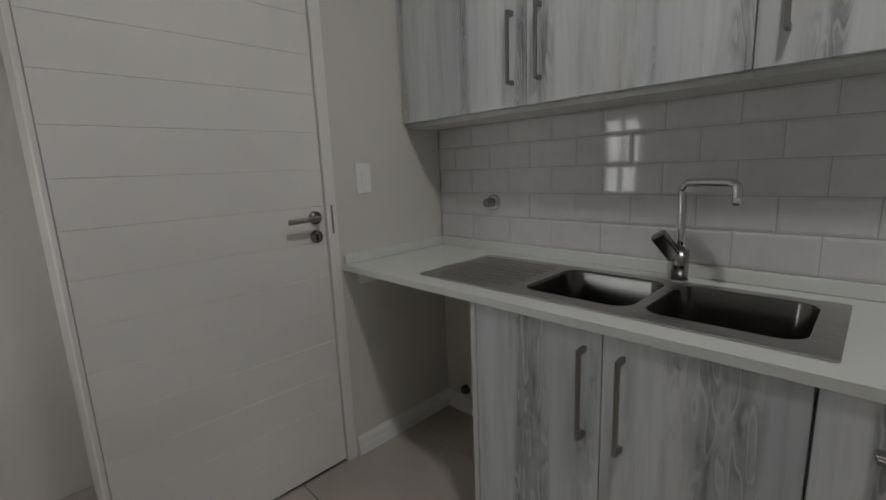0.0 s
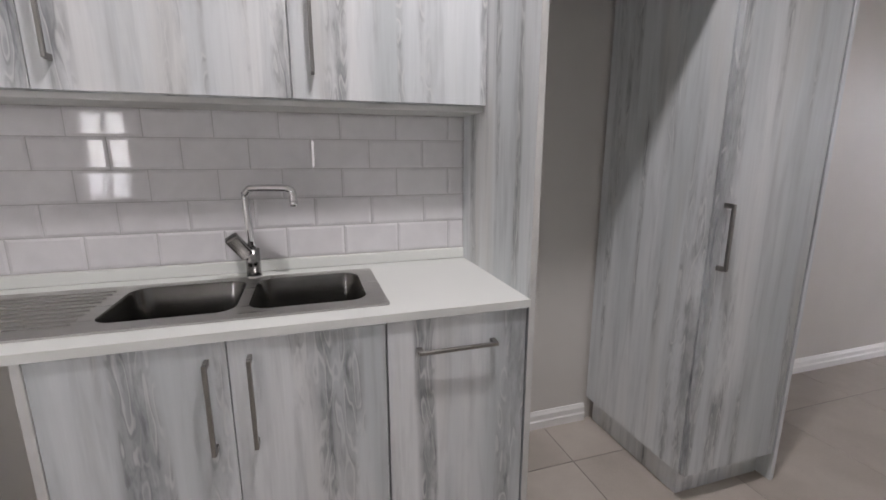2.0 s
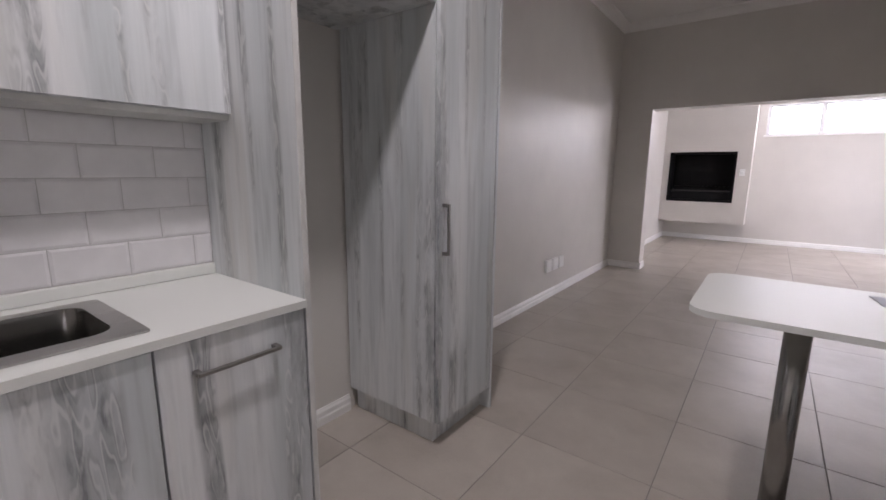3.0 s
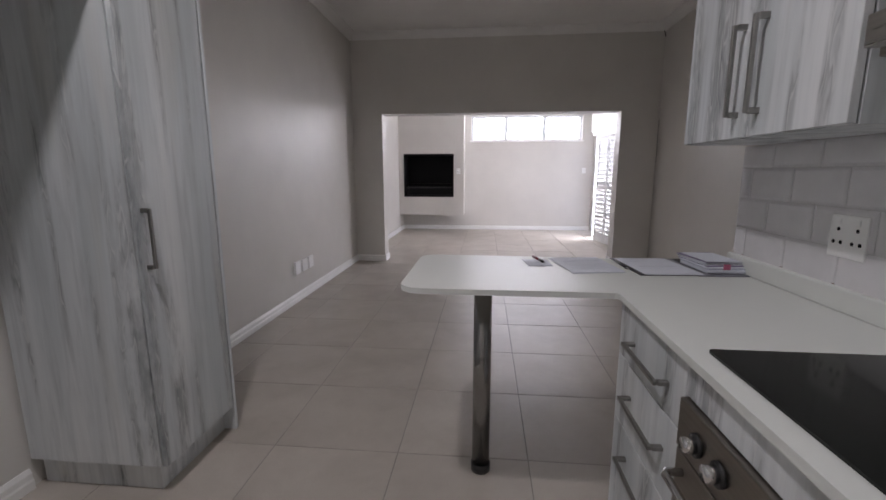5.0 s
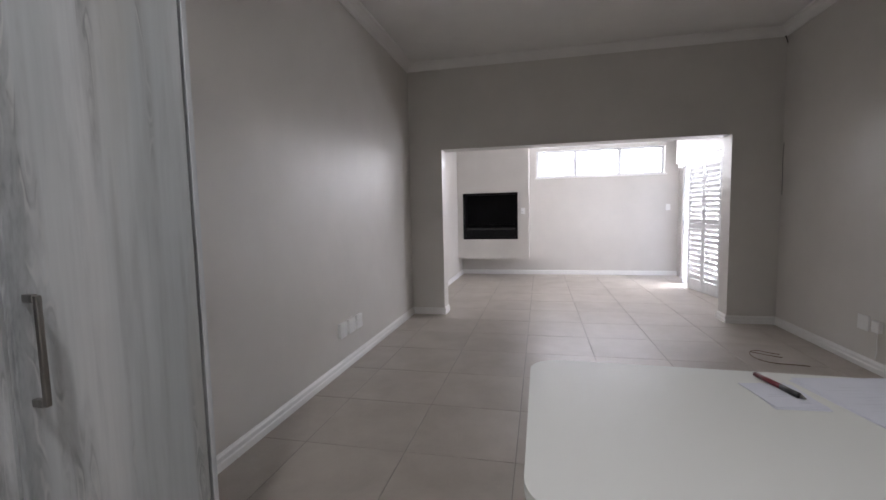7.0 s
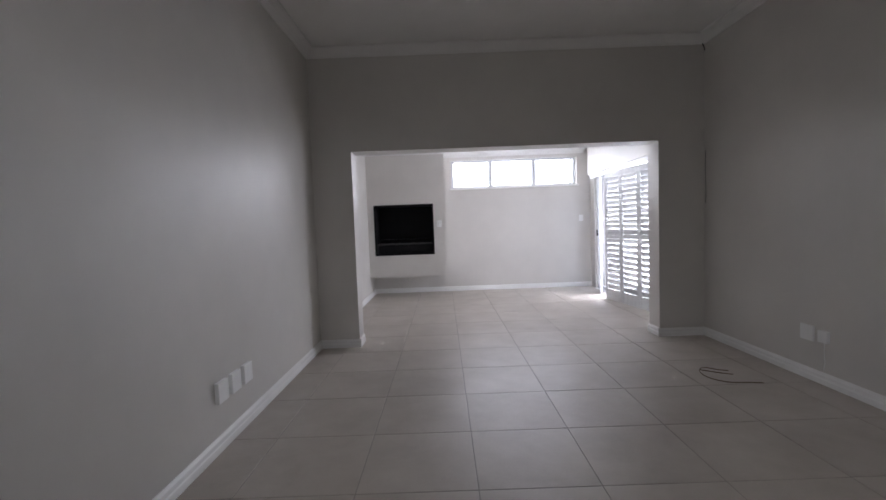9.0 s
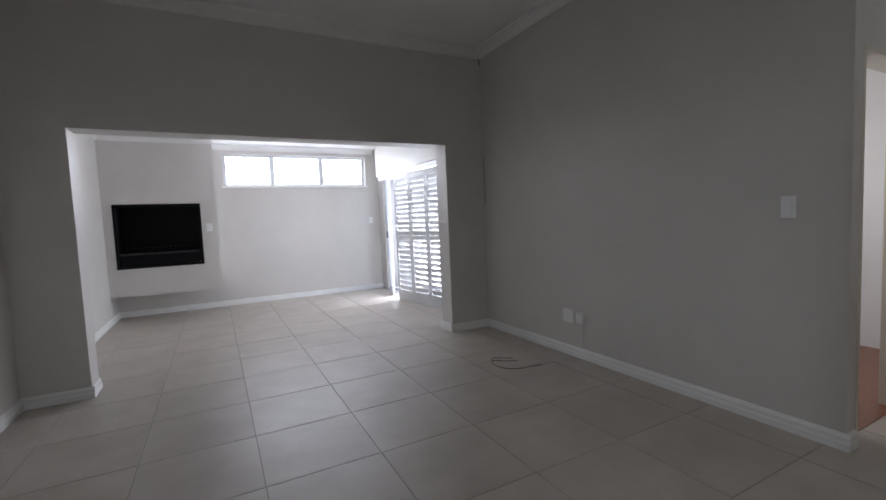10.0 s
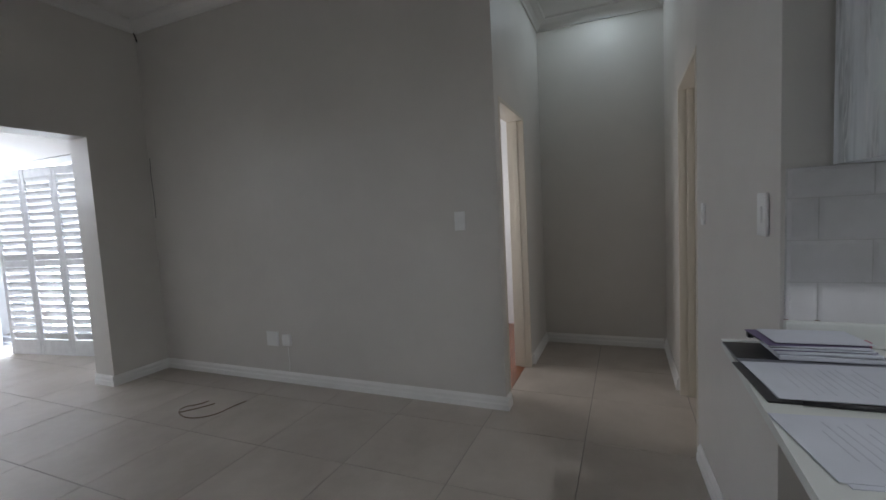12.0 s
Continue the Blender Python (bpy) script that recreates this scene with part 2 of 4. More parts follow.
def rounded(x0, y0, x1, y1, r, n=6):
    """Corners of a rectangle in the plane, rounded; r is one radius or four (from x0,y0 anticlockwise)."""
    rs = r if isinstance(r, (list, tuple)) else (r,) * 4
    out = []
    for (cx, cy, a), q in zip(((x0, y0, 180), (x1, y0, 270), (x1, y1, 0), (x0, y1, 90)), rs):
        if q <= 0:
            out.append((cx, cy))
            continue
        mx, my = cx + (q if cx == x0 else -q), cy + (q if cy == y0 else -q)
        for k in range(n + 1):
            t = radians(a + 90 * k / n)
            out.append((mx + q * math.cos(t), my + q * math.sin(t)))
    return out


def plate(outer, holes, z0, z1, bm=None):
    """A flat slab with holes, its outline in the plane."""
    bm = bm or bmesh.new()
    for z in (z1, z0):
        edges = []
        for loop in (outer, *holes):
            vs = [bm.verts.new((x, y, z)) for x, y in loop]
            edges += [bm.edges.new((vs[i], vs[(i + 1) % len(vs)])) for i in range(len(vs))]
        bmesh.ops.triangle_fill(bm, use_beauty=True, use_dissolve=False, edges=edges)
    for loop in (outer, *holes):
        a, b = [bm.verts.new((x, y, z0)) for x, y in loop], [bm.verts.new((x, y, z1)) for x, y in loop]
        for i in range(len(loop)):
            j = (i + 1) % len(loop)
            bm.faces.new((a[i], a[j], b[j], b[i]))
    bmesh.ops.remove_doubles(bm, verts=bm.verts, dist=1e-5)
    return bm


def loft(loops, bm=None, cap=True):
    bm = bm or bmesh.new()
    rings = [[bm.verts.new(p) for p in loop] for loop in loops]
    for a, b in zip(rings, rings[1:]):
        for i in range(len(a)):
            j = (i + 1) % len(a)
            bm.faces.new((a[i], a[j], b[j], b[i]))
    if cap:
        bm.faces.new(rings[-1])
    return bm


def profile_run(profile, a, b, out):
    """A moulding: a profile of (depth, height) swept from a to b; out is the way it stands off the wall."""
    bm = bmesh.new()
    a, b, out = Vector(a), Vector(b), Vector(out)
    rings = [[bm.verts.new(p + out * d + Vector((0, 0, h))) for d, h in profile] for p in (a, b)]
    n = len(profile)
    for i in range(n):
        j = (i + 1) % n
        bm.faces.new((rings[0][i], rings[0][j], rings[1][j], rings[1][i]))
    bm.faces.new(rings[0][::-1])
    bm.faces.new(rings[1])
    return bm


# ---- plan ----
XE, XW, YS, YN = 1.957, -2.205, -5.475, 1.935      # inner faces of the living room and kitchen
XS = 1.93                                         # tiled wall behind the sink
XK, YC, YE = -0.913, -1.10, -1.05                           # tiled kitchen wall, corridor wall beside it
YCS, XC = -2.175, -3.81                           # corridor's other wall and its end
YF, XFW = -9.26, -2.27                            # garden room's far wall and its side wall
CH, FH, CC = 3.16, 2.66, 3.07                               # ceilings
OX0, OX1, OZ = -1.72, 1.535, 2.095                # wide opening
YA = 2.62                                         # end of the recess west of the kitchen door
PT = 0.24                                         # partition thickness


def wall(name, boxes, label, material=WALL):
    bm = bmesh.new()
    for lo, hi in boxes:
        box(lo, hi, 0, bm)
    return single(name, bm, material, label, "wall", kind="structure")


wall("wall_east", [((XE, YF - 0.22, -0.1), (XE + 0.2, YN + 0.2, CH + 0.1))], "long greige painted plaster wall")
wall("wall_partition", [((XW - 0.02, YS - PT, 0), (OX0, YS, CH)), ((OX1, YS - PT, 0), (XE, YS, CH)), ((OX0, YS - PT, OZ), (OX1, YS, CH))],
     "greige wall with a wide square opening")
wall("wall_west", [((XW - 0.1, YS - PT, 0), (XW, YCS, CH))], "greige painted living room wall")
wall("wall_corridor_south", [((-2.30, YCS - 0.13, 0), (XW - 0.1, YCS, CH)), ((XC, YCS - 0.13, 0), (-3.06, YCS, CH)), ((-3.06, YCS - 0.13, 2.06), (-2.30, YCS, CH))],
     "greige corridor wall with a doorway")
wall("wall_corridor_end", [((XC - 0.15, YCS - 0.13, 0), (XC, YC + 0.15, CH))], "greige wall at the corridor's end")
wall("wall_corridor_north", [((XC, YC, 0), (-2.77, YC + 0.13, CH)), ((-2.77, YC, 2.06), (-1.98, YC + 0.13, CH))],
     "greige corridor wall with a doorway")
single("wall_corner", plate([(-1.98, YC), (XK, YE), (XK, YE + 0.15), (-1.98, YC + 0.13)], [], 0, CH), WALL, "greige wall between the corridor doorway and the kitchen", "wall", kind="structure")
wall("wall_kitchen_west", [((XK - 0.11, YE + 0.15, 0), (XK, 2.05, CH)), ((XK - 0.11, 2.05, 0), (XK, 2.42, 0.95)), ((XK - 0.11, 2.05, 1.70), (XK, 2.42, CH)), ((XK - 0.11, 2.42, 0), (XK, YA, CH))], "greige kitchen wall behind the worktop")
wall("wall_sink", [((XS, -1.0, 0), (XE, YN, CH))], "greige kitchen wall behind the sink")
wall("wall_north", [((0.442, YN, 2.07), (1.315, YN + 0.2, CH)), ((1.315, YN, 0), (XE, YN + 0.2, CH)), ((0.50, YN + 0.12, 0), (1.315, YN + 0.2, 2.07))], "greige kitchen wall beside the door")
wall("wall_recess", [((0.443, YN + 0.05, 0), (0.50, YN + 0.2, 2.07)), ((0.443, YN + 0.2, 0), (0.50, YA, CH)), ((XK - 0.11, YA, 0), (0.50, YA + 0.15, CH))], "greige wall of the recess beside the kitchen door")
wall("wall_south", [((-2.6, YF - 0.2, 0), (XE, YF, 1.985)), ((-2.6, YF - 0.2, 2.515), (XE, YF, FH)), ((-2.6, YF - 0.2, 1.985), (-2.02, YF, 2.515)),
                    ((0.40, YF - 0.2, 1.985), (XE, YF, 2.515))], "pale wall with a high strip window")
wall("wall_garden_side", [((XFW - 0.12, -6.45, 0), (XFW, YS - PT, FH)), ((XFW - 0.12, YF, 0), (XFW, -9.02, FH)), ((XFW - 0.12, -9.02, 2.1), (XFW, -6.45, FH))],
     "pale wall with a garden door opening")
wall("bulkhead", [((XFW, -9.05, 2.12), (-2.16, YS - PT, FH))], "pale boxed bulkhead over the shutters")
wall("wall_bedroom", [((-4.4, -4.3, 0), (XW - 0.12, -4.15, 2.7)), ((-4.5, -4.3, 0), (-4.4, YCS - 0.13, 2.7)), ((XW - 0.3, -4.15, 0), (XW - 0.1, YCS - 0.13, 2.7))],
     "pale wall of the room beyond the doorway", TRIM)
wall("wall_side_room", [((-3.4, 0.3, 0), (XK - 0.11, 0.4, 2.7)), ((-3.5, YC + 0.13, 0), (-3.4, 0.4, 2.7))], "pale wall of the side room")

bm = bmesh.new()
box((XW - 0.1, YS - PT + 0.001, CH), (XE, YA + 0.15, CH + 0.1), 0, bm)
box((XC - 0.1, YCS - 0.13, CC), (XW - 0.001, YC + 0.13, CH - 0.001), 0, bm)
box((XC - 0.1, YCS - 0.13, CH), (XW - 0.1, YC + 0.13, CH + 0.1), 0, bm)
box((XFW - 0.1, YF - 0.2, FH), (XE, YS - PT, FH + 0.1), 0, bm)
box((-4.5, -4.3, 2.7), (XW - 0.1, YCS - 0.13, 2.8), 0, bm)
box((-3.5, YC + 0.13, 2.7), (XK - 0.11, 0.4, 2.8), 0, bm)
single("ceiling", bm, CEIL, "smooth white painted ceiling", "ceiling", kind="structure")

CORNICE = [(0, 0), (0.012, 0), (0.02, 0.018), (0.045, 0.045), (0.078, 0.066), (0.095, 0.072), (0.1, 0.088), (0, 0.088)]


def cornice(a, b, out):
    return single("cornice", profile_run(CORNICE, a, b, out), CEIL, "white moulded plaster cornice under the ceiling", "cornice", "cornices", "structure")


z = CH - 0.088
cornice((XE, YS, z), (XE, -1.0, z), (-1, 0, 0))
cornice((XS, -1.0, z), (XS, YN, z), (-1, 0, 0))
cornice((XW, YS, z), (XE, YS, z), (0, 1, 0))
cornice((XW, YS, z), (XW, YCS, z), (1, 0, 0))
cornice((XW, YC, z), (-1.98, YC, z), (0, -1, 0))
cornice((-1.98, YC, z), (XK, YE, z), (0, -1, 0))
cornice((XK, YE, z), (XK, YA, z), (1, 0, 0))
z = CC - 0.088
cornice((XC, YCS, z), (XW, YCS, z), (0, 1, 0))
cornice((XC, YCS, z), (XC, YC, z), (1, 0, 0))
cornice((XC, YC, z), (XW, YC, z), (0, -1, 0))
z = FH - 0.088
cornice((-2.16, YF, z), (0.54, YF, z), (0, 1, 0))
cornice((XE, YS - PT, z), (XE, -8.76, z), (-1, 0, 0))
cornice((0.54, -8.757, z), (XE, -8.757, z), (0, 1, 0))

SKIRT = [(0, 0), (0.02, 0), (0.02, 0.038), (0.015, 0.046), (0.015, 0.070), (0.009, 0.080), (0.006, 0.088), (0, 0.088)]


def skirting(a, b, out):
    return single("baseboard", profile_run(SKIRT, a, b, out), TRIM, "white stepped skirting board along the wall", "baseboard", "skirting boards", "structure")


e = 0.0201
skirting((XE, YS + e, 0), (XE, -1.19, 0), (-1, 0, 0))
skirting((XS, -0.69, 0), (XS, -0.0515, 0), (-1, 0, 0))
skirting((XS, 1.226, 0), (XS, YN, 0), (-1, 0, 0))
skirting((1.33, YN, 0), (XS - e, YN, 0), (0, -1, 0))
skirting((XW, YS, 0), (OX0 + e, YS, 0), (0, 1, 0))
skirting((OX1 - e, YS, 0), (XE, YS, 0), (0, 1, 0))
skirting((OX0, YS - PT, 0), (OX0, YS, 0), (1, 0, 0))
skirting((OX1, YS - PT, 0), (OX1, YS, 0), (-1, 0, 0))
skirting((XW, YS + e, 0), (XW, YCS + e, 0), (1, 0, 0))
skirting((-2.30, YCS, 0), (XW, YCS, 0), (0, 1, 0))
skirting((XC, YCS, 0), (-3.12, YCS, 0), (0, 1, 0))
skirting((XC, YCS + e, 0), (XC, YC - e, 0), (1, 0, 0))
skirting((XC, YC, 0), (-2.83, YC, 0), (0, -1, 0))
skirting((-1.92, YC + 0.002, 0), (XK, YE, 0), (0, -1, 0))
skirting((XK, YE, 0), (XK, -0.652, 0), (1, 0, 0))
skirting((XFW, YF, 0), (XE, YF, 0), (0, 1, 0))
skirting((XE, YF + e, 0), (XE, YS - PT, 0), (-1, 0, 0))
skirting((XFW, -6.45, 0), (XFW, YS - PT, 0), (1, 0, 0))
skirting((-4.4, -4.15, 0), (-2.5, -4.15, 0), (0, 1, 0))

# ---- floors ----
floor = single("floor", box((-4.5, YF - 0.2, -0.12), (XE + 0.1, YA + 0.15, -0.003)), GROUT, "beige-grey porcelain tiled floor with thin grout lines", "floor", kind="structure")
single("floor_bedroom", box((-4.4, -4.15, -0.0029), (XW - 0.3, YCS - 0.05, 0.003)), PARQUET, "red-brown wooden floor beyond the doorway", "floor", kind="structure")
single("ground", box((-60, -60, -0.3), (60, 60, -0.15)), plain("pale_paving", (0.4, 0.39, 0.37), 0.8), "pale paving outside the house", "ground", kind="structure")

# ---- doors and windows ----


def door_frame(name, x0, x1, y0, y1, ztop, side, material, label, trim=True):
    """Lining and architraves of a doorway in a wall that runs along x; side: +1 or -1, the way the corridor lies."""
    ob = thing(name, ((x0 + x1) / 2, (y0 + y1) / 2, 0), label, "door frame", kind="structure")
    for xa, xb in ((x0 - 0.001, x0 + 0.03), (x1 - 0.03, x1 + 0.001)):
        part("jamb", box((xa, y0 - 0.004, 0), (xb, y1 + 0.004, ztop - 0.03), 0.004), material, ob)
    part("head", box((x0, y0 - 0.004, ztop - 0.03), (x1, y1 + 0.004, ztop), 0.004), material, ob)
    if not trim:
        for xa, xb in ((x0 + 0.03, x0 + 0.042), (x1 - 0.042, x1 - 0.03)):
            part("door_stop", box((xa, (y0 + y1) / 2 - 0.02, 0), (xb, (y0 + y1) / 2 + 0.02, ztop - 0.03), 0.003), material, ob)
        return ob
    ya, yb = (y1 + 0.004, y1 + 0.022) if side > 0 else (y0 - 0.022, y0 - 0.004)
    for xa, xb in ((x0 - 0.045, x0 + 0.012), (x1 - 0.012, x1 + 0.045)):
        part("architrave", box((xa, ya, 0), (xb, yb, ztop + 0.03), 0.006), TRIM, ob)
    part("architrave", box((x0 + 0.0125, ya, ztop - 0.012), (x1 - 0.0125, yb, ztop + 0.03), 0.006), TRIM, ob)
    for xa, xb in ((x0 + 0.03, x0 + 0.042), (x1 - 0.042, x1 - 0.03)):
        part("door_stop", box((xa, (y0 + y1) / 2 - 0.02, 0), (xb, (y0 + y1) / 2 + 0.02, ztop - 0.03), 0.003), material, ob)
    return ob


ob = door_frame("doorway_bedroom", -3.06, -2.30, YCS - 0.13, YCS, 2.06, 1, CREAM, "cream painted doorway frame to a room with a wooden floor", False)
part("strike_plate", box((-3.031, YCS - 0.085, 1.02), (-3.0285, YCS - 0.055, 1.16), 0.0005), CHROMEDARK, ob, "worn metal strike plate")
door_frame("doorway_side_room", -2.77, -1.98, YC, YC + 0.13, 2.06, -1, CREAM, "cream painted doorway frame off the corridor", False)

# cream leaf of the side room, swung inwards
ob = thing("interior_door", (-2.73, YC + 0.14, 0), "cream panelled interior door standing open into the side room", "door")
part("leaf", box((-2.725, YC + 0.1305, 0.01), (-2.685, YC + 0.88, 2.02), 0.003), CREAM, ob)
for za, zb in ((0.2, 0.95), (1.1, 1.9)):
    part("panel", box((-2.684, YC + 0.24, za), (-2.676, YC + 0.77, zb), 0.004), CREAM, ob)

# kitchen door with horizontal boards
door = thing("kitchen_door", (0.86, YN, 0), "closed off-white kitchen door with horizontal grooved boards", "door")
part("backing", box((0.455, YN + 0.016, 0.01), (1.268, YN + 0.05, 2.03), 0.0), DOORWHITE, door)
zb = 0.012
while zb < 2.0:
    part("board", box((0.455, YN + 0.002, zb + 0.0002), (1.268, YN + 0.018, min(zb + 0.1416, 2.03)), 0.0016, segments=1), DOORWHITE, door)
    zb += 0.142
rose = part("handle_rose", cyl((1.222, YN + 0.002, 1.105), (1.222, YN - 0.010, 1.105), 0.026), CHROMEDARK, door, "worn satin metal rose", True)
lever = tube([(1.222, YN - 0.008, 1.105), (1.222, YN - 0.042, 1.105), (1.214, YN - 0.05, 1.105), (1.19, YN - 0.052, 1.105), (1.09, YN - 0.052, 1.102)], 0.0095)
part("lever", lever, NICKEL, door, "satin metal lever handle", True)
esc = part("key_rose", cyl((1.222, YN + 0.002, 1.03), (1.222, YN - 0.008, 1.03), 0.025), CHROMEDARK, door, "round keyhole plate", True)
part("keyhole", box((1.218, YN - 0.0088, 1.015), (1.226, YN - 0.0078, 1.040), 0), BLACK, door)
ob = thing("kitchen_door_frame", (0.86, YN, 0), "off-white door frame in the kitchen wall", "door frame", kind="structure")
for xa, xb in ((0.440, 0.4525), (1.271, 1.317)):
    part("jamb", box((xa, YN - 0.012, 0), (xb, YN + 0.1, 2.035), 0.003), DOORWHITE, ob)
part("head", box((0.440, YN - 0.012, 2.035), (1.317, YN + 0.1, 2.073), 0.003), DOORWHITE, ob)
part("strike", box((1.289, YN - 0.0155, 1.035), (1.297, YN - 0.012, 1.15), 0.001), NICKEL, ob, "dark metal latch plate")


def window(name, x0, x1, z0, z1, y, mullions, label, sill=True, frame_depth=0.07):
    ob = thing(name, ((x0 + x1) / 2, y, z0), label, "window", kind="structure")
    d = frame_depth
    part("window_frame", box((x0, y - d, z1 - 0.035), (x1, y, z1), 0.004), ALU, ob)
    part("window_frame", box((x0, y - d, z0), (x1, y, z0 + 0.035), 0.004), ALU, ob)
    xs = [x0, *mullions, x1]
    for i, x in enumerate(xs):
        w = 0.075 if 0 < i < len(xs) - 1 else 0.05
        a = x if i == 0 else x - w if i == len(xs) - 1 else x - w / 2
        part("mullion", box((a, y - d, z0 + 0.0352), (a + w, y + 0.002, z1 - 0.0352), 0.003), ALU, ob)
    for a, b in zip(xs, xs[1:]):
        p = part("pane", box((a + 0.02, y - d / 2 - 0.002, z0 + 0.03), (b - 0.02, y - d / 2 + 0.002, z1 - 0.03)), GLASS, ob, "clear glass pane")
        p.visible_shadow = False
    if sill:
        part("window_sill", box((x0 - 0.03, y + 0.04, z0 - 0.03), (x1 + 0.03, y + 0.118, z0 - 0.001), 0.006), TRIM, ob)
    return ob


window("window_1", -2.02, 0.40, 1.985, 2.515, YF - 0.08, [-1.21, -0.37], "white aluminium strip window with three panes under the ceiling")
ob = thing("window_2", (XK - 0.08, 2.235, 0.95), "white aluminium kitchen window with two panes", "window", kind="structure")
for za, zb in ((0.95, 0.98), (1.67, 1.70)):
    part("window_frame", box((XK - 0.1, 2.05, za), (XK - 0.05, 2.42, zb), 0.003), ALU, ob)
for ya, yb in ((2.05, 2.08), (2.215, 2.255), (2.39, 2.42)):
    part("mullion", box((XK - 0.099, ya, 0.9805), (XK - 0.051, yb, 1.6695), 0.003), ALU, ob)
for ya, yb in ((2.075, 2.22), (2.25, 2.395)):
    part("pane", box((XK - 0.077, ya, 0.975), (XK - 0.073, yb, 1.675)), GLASS, ob, "clear glass pane").visible_shadow = False

# garden door: sliding glass behind, shutters in front
ob = thing("garden_door", (XFW - 0.06, -7.74, 0), "white aluminium glazed garden door behind the shutters", "door", kind="structure")
for ya, yb in ((-9.02, -8.97), (-7.76, -7.70), (-6.50, -6.45)):
    part("door_stile", box((XFW - 0.09, ya, 0), (XFW - 0.04, yb, 2.1), 0.004), ALU, ob)
for za, zb in ((0, 0.06), (2.04, 2.1)):
    part("door_rail", box((XFW - 0.088, -8.97, za), (XFW - 0.042, -6.50, zb), 0.004), ALU, ob)
p = part("pane", box((XFW - 0.067, -7.70, 0.06), (XFW - 0.063, -6.5, 2.04)), GLASS, ob, "clear glass pane")
p.visible_shadow = False
part("door_handle", box((XFW - 0.035, -8.96, 0.98), (XFW - 0.005, -8.93, 1.10), 0.005), BLACKPL, ob, "dark pull handle")


def shutter_panel(a, b, z0, z1, tilt, label, lock=False):
    """A louvred panel from a to b in the plan."""
    a, b = Vector((*a, 0)), Vector((*b, 0))
    along = (b - a).normalized()
    length = (b - a).length
    m = Matrix.Translation(a) @ Matrix.Rotation(math.atan2(along.y, along.x), 4, "Z")
    ob = thing("louvred_shutter", a, label, "shutter", "garden door shutters")

    def put(name, lo, hi, bevel=0.004, extra=None, text=""):
        q = box(lo, hi, bevel)
        bmesh.ops.transform(q, matrix=m @ extra if extra else m, verts=q.verts)
        return part(name, q, SHUTTER, ob, text)

    s, zm = 0.048, z0 + 0.50 * (z1 - z0)
    put("stile", (0.002, -0.016, z0), (s, 0.016, z1))
    put("stile", (length - s, -0.016, z0), (length - 0.002, 0.016, z1))
    for za, zb in ((z0, z0 + 0.17), (zm - 0.035, zm + 0.035), (z1 - 0.09, z1)):
        put("rail", (s, -0.014, za), (length - s, 0.014, zb))
    for za, zb in ((z0 + 0.17, zm - 0.035), (zm + 0.035, z1 - 0.09)):
        n = int((zb - za) / 0.074)
        step = (zb - za) / n
        for i in range(n):
            zc = za + (i + 0.5) * step
            turn = Matrix.Translation((0, 0, zc)) @ Matrix.Rotation(radians(tilt), 4, "X")
            put("louvre", (s + 0.002, -0.039, -0.005), (length - s - 0.002, 0.039, 0.005), 0.003, turn)
        q = box((length / 2 - 0.006, 0.03, za + 0.03), (length / 2 + 0.006, 0.04, zb - 0.03), 0.002)
        bmesh.ops.transform(q, matrix=m, verts=q.verts)
        part("tilt_rod", q, SHUTTER, ob)
    if lock:
        q = box((0.01, 0.016, zm - 0.1), (0.04, 0.03, zm - 0.05), 0.004)
        bmesh.ops.transform(q, matrix=m, verts=q.verts)
        part("lock", q, BLACKPL, ob, "small dark lock")
    return ob


ax, ay, bx, by = -2.245, -6.50, -2.035, -7.83
for i in range(3):
    f, g = i / 3, (i + 1) / 3
    shutter_panel((bx + (ax - bx) * f, by + (ay - by) * f), (bx + (ax - bx) * g, by + (ay - by) * g), 0.004, 2.03, -66,
                  "white louvred shutter panel across the garden door", lock=i == 1)
shutter_panel((-2.10, -8.28), (-2.235, -8.60), 0.004, 2.03, -66, "white louvred shutter panel folded open by the garden door")
ob = thing("shutter_track", (-2.2, -7.7, 2.06), "white shutter track under the bulkhead", "rail")
part("track", box((-2.262, -9.0, 2.045), (-2.18, -6.45, 2.118), 0.004), SHUTTER, ob)
part("bottom_rail", box((-2.262, -9.0, 0.0), (-2.235, -6.45, 0.018), 0.004), SHUTTER, ob)

# ---- garden room ----
FX0, FX1, FZ0, FZ1, FY = 0.757, 1.845, 0.765, 1.685, -8.757
bm = bmesh.new()
for lo, hi in (((0.54, YF, 0.37), (FX0, FY, FH)), ((FX1, YF, 0.37), (XE, FY, FH)), ((FX0, YF, 0.37), (FX1, FY, FZ0)), ((FX0, YF, FZ1), (FX1, FY, FH)),
               ((FX0, YF, FZ0), (FX1, YF + 0.06, FZ1))):
    box(lo, hi, 0, bm)
single("chimney_breast", bm, WALL, "pale raised chimney breast stopping short of the floor", "chimney breast", kind="structure")
ob = thing("fireplace", ((FX0 + FX1) / 2, FY, FZ0), "black steel built-in braai fireplace in the chimney breast", "fireplace")
for lo, hi in (((FX0 + 0.001, FY - 0.02, FZ0), (FX0 + 0.035, FY + 0.008, FZ1)), ((FX1 - 0.035, FY - 0.02, FZ0), (FX1 - 0.001, FY + 0.008, FZ1)),
               ((FX0 + 0.036, FY - 0.02, FZ0), (FX1 - 0.036, FY + 0.008, FZ0 + 0.035)), ((FX0 + 0.036, FY - 0.02, FZ1 - 0.035), (FX1 - 0.036, FY + 0.008, FZ1))):
    part("frame", box(lo, hi, 0.003), BLACK, ob, "black steel surround")
bm = bmesh.new()
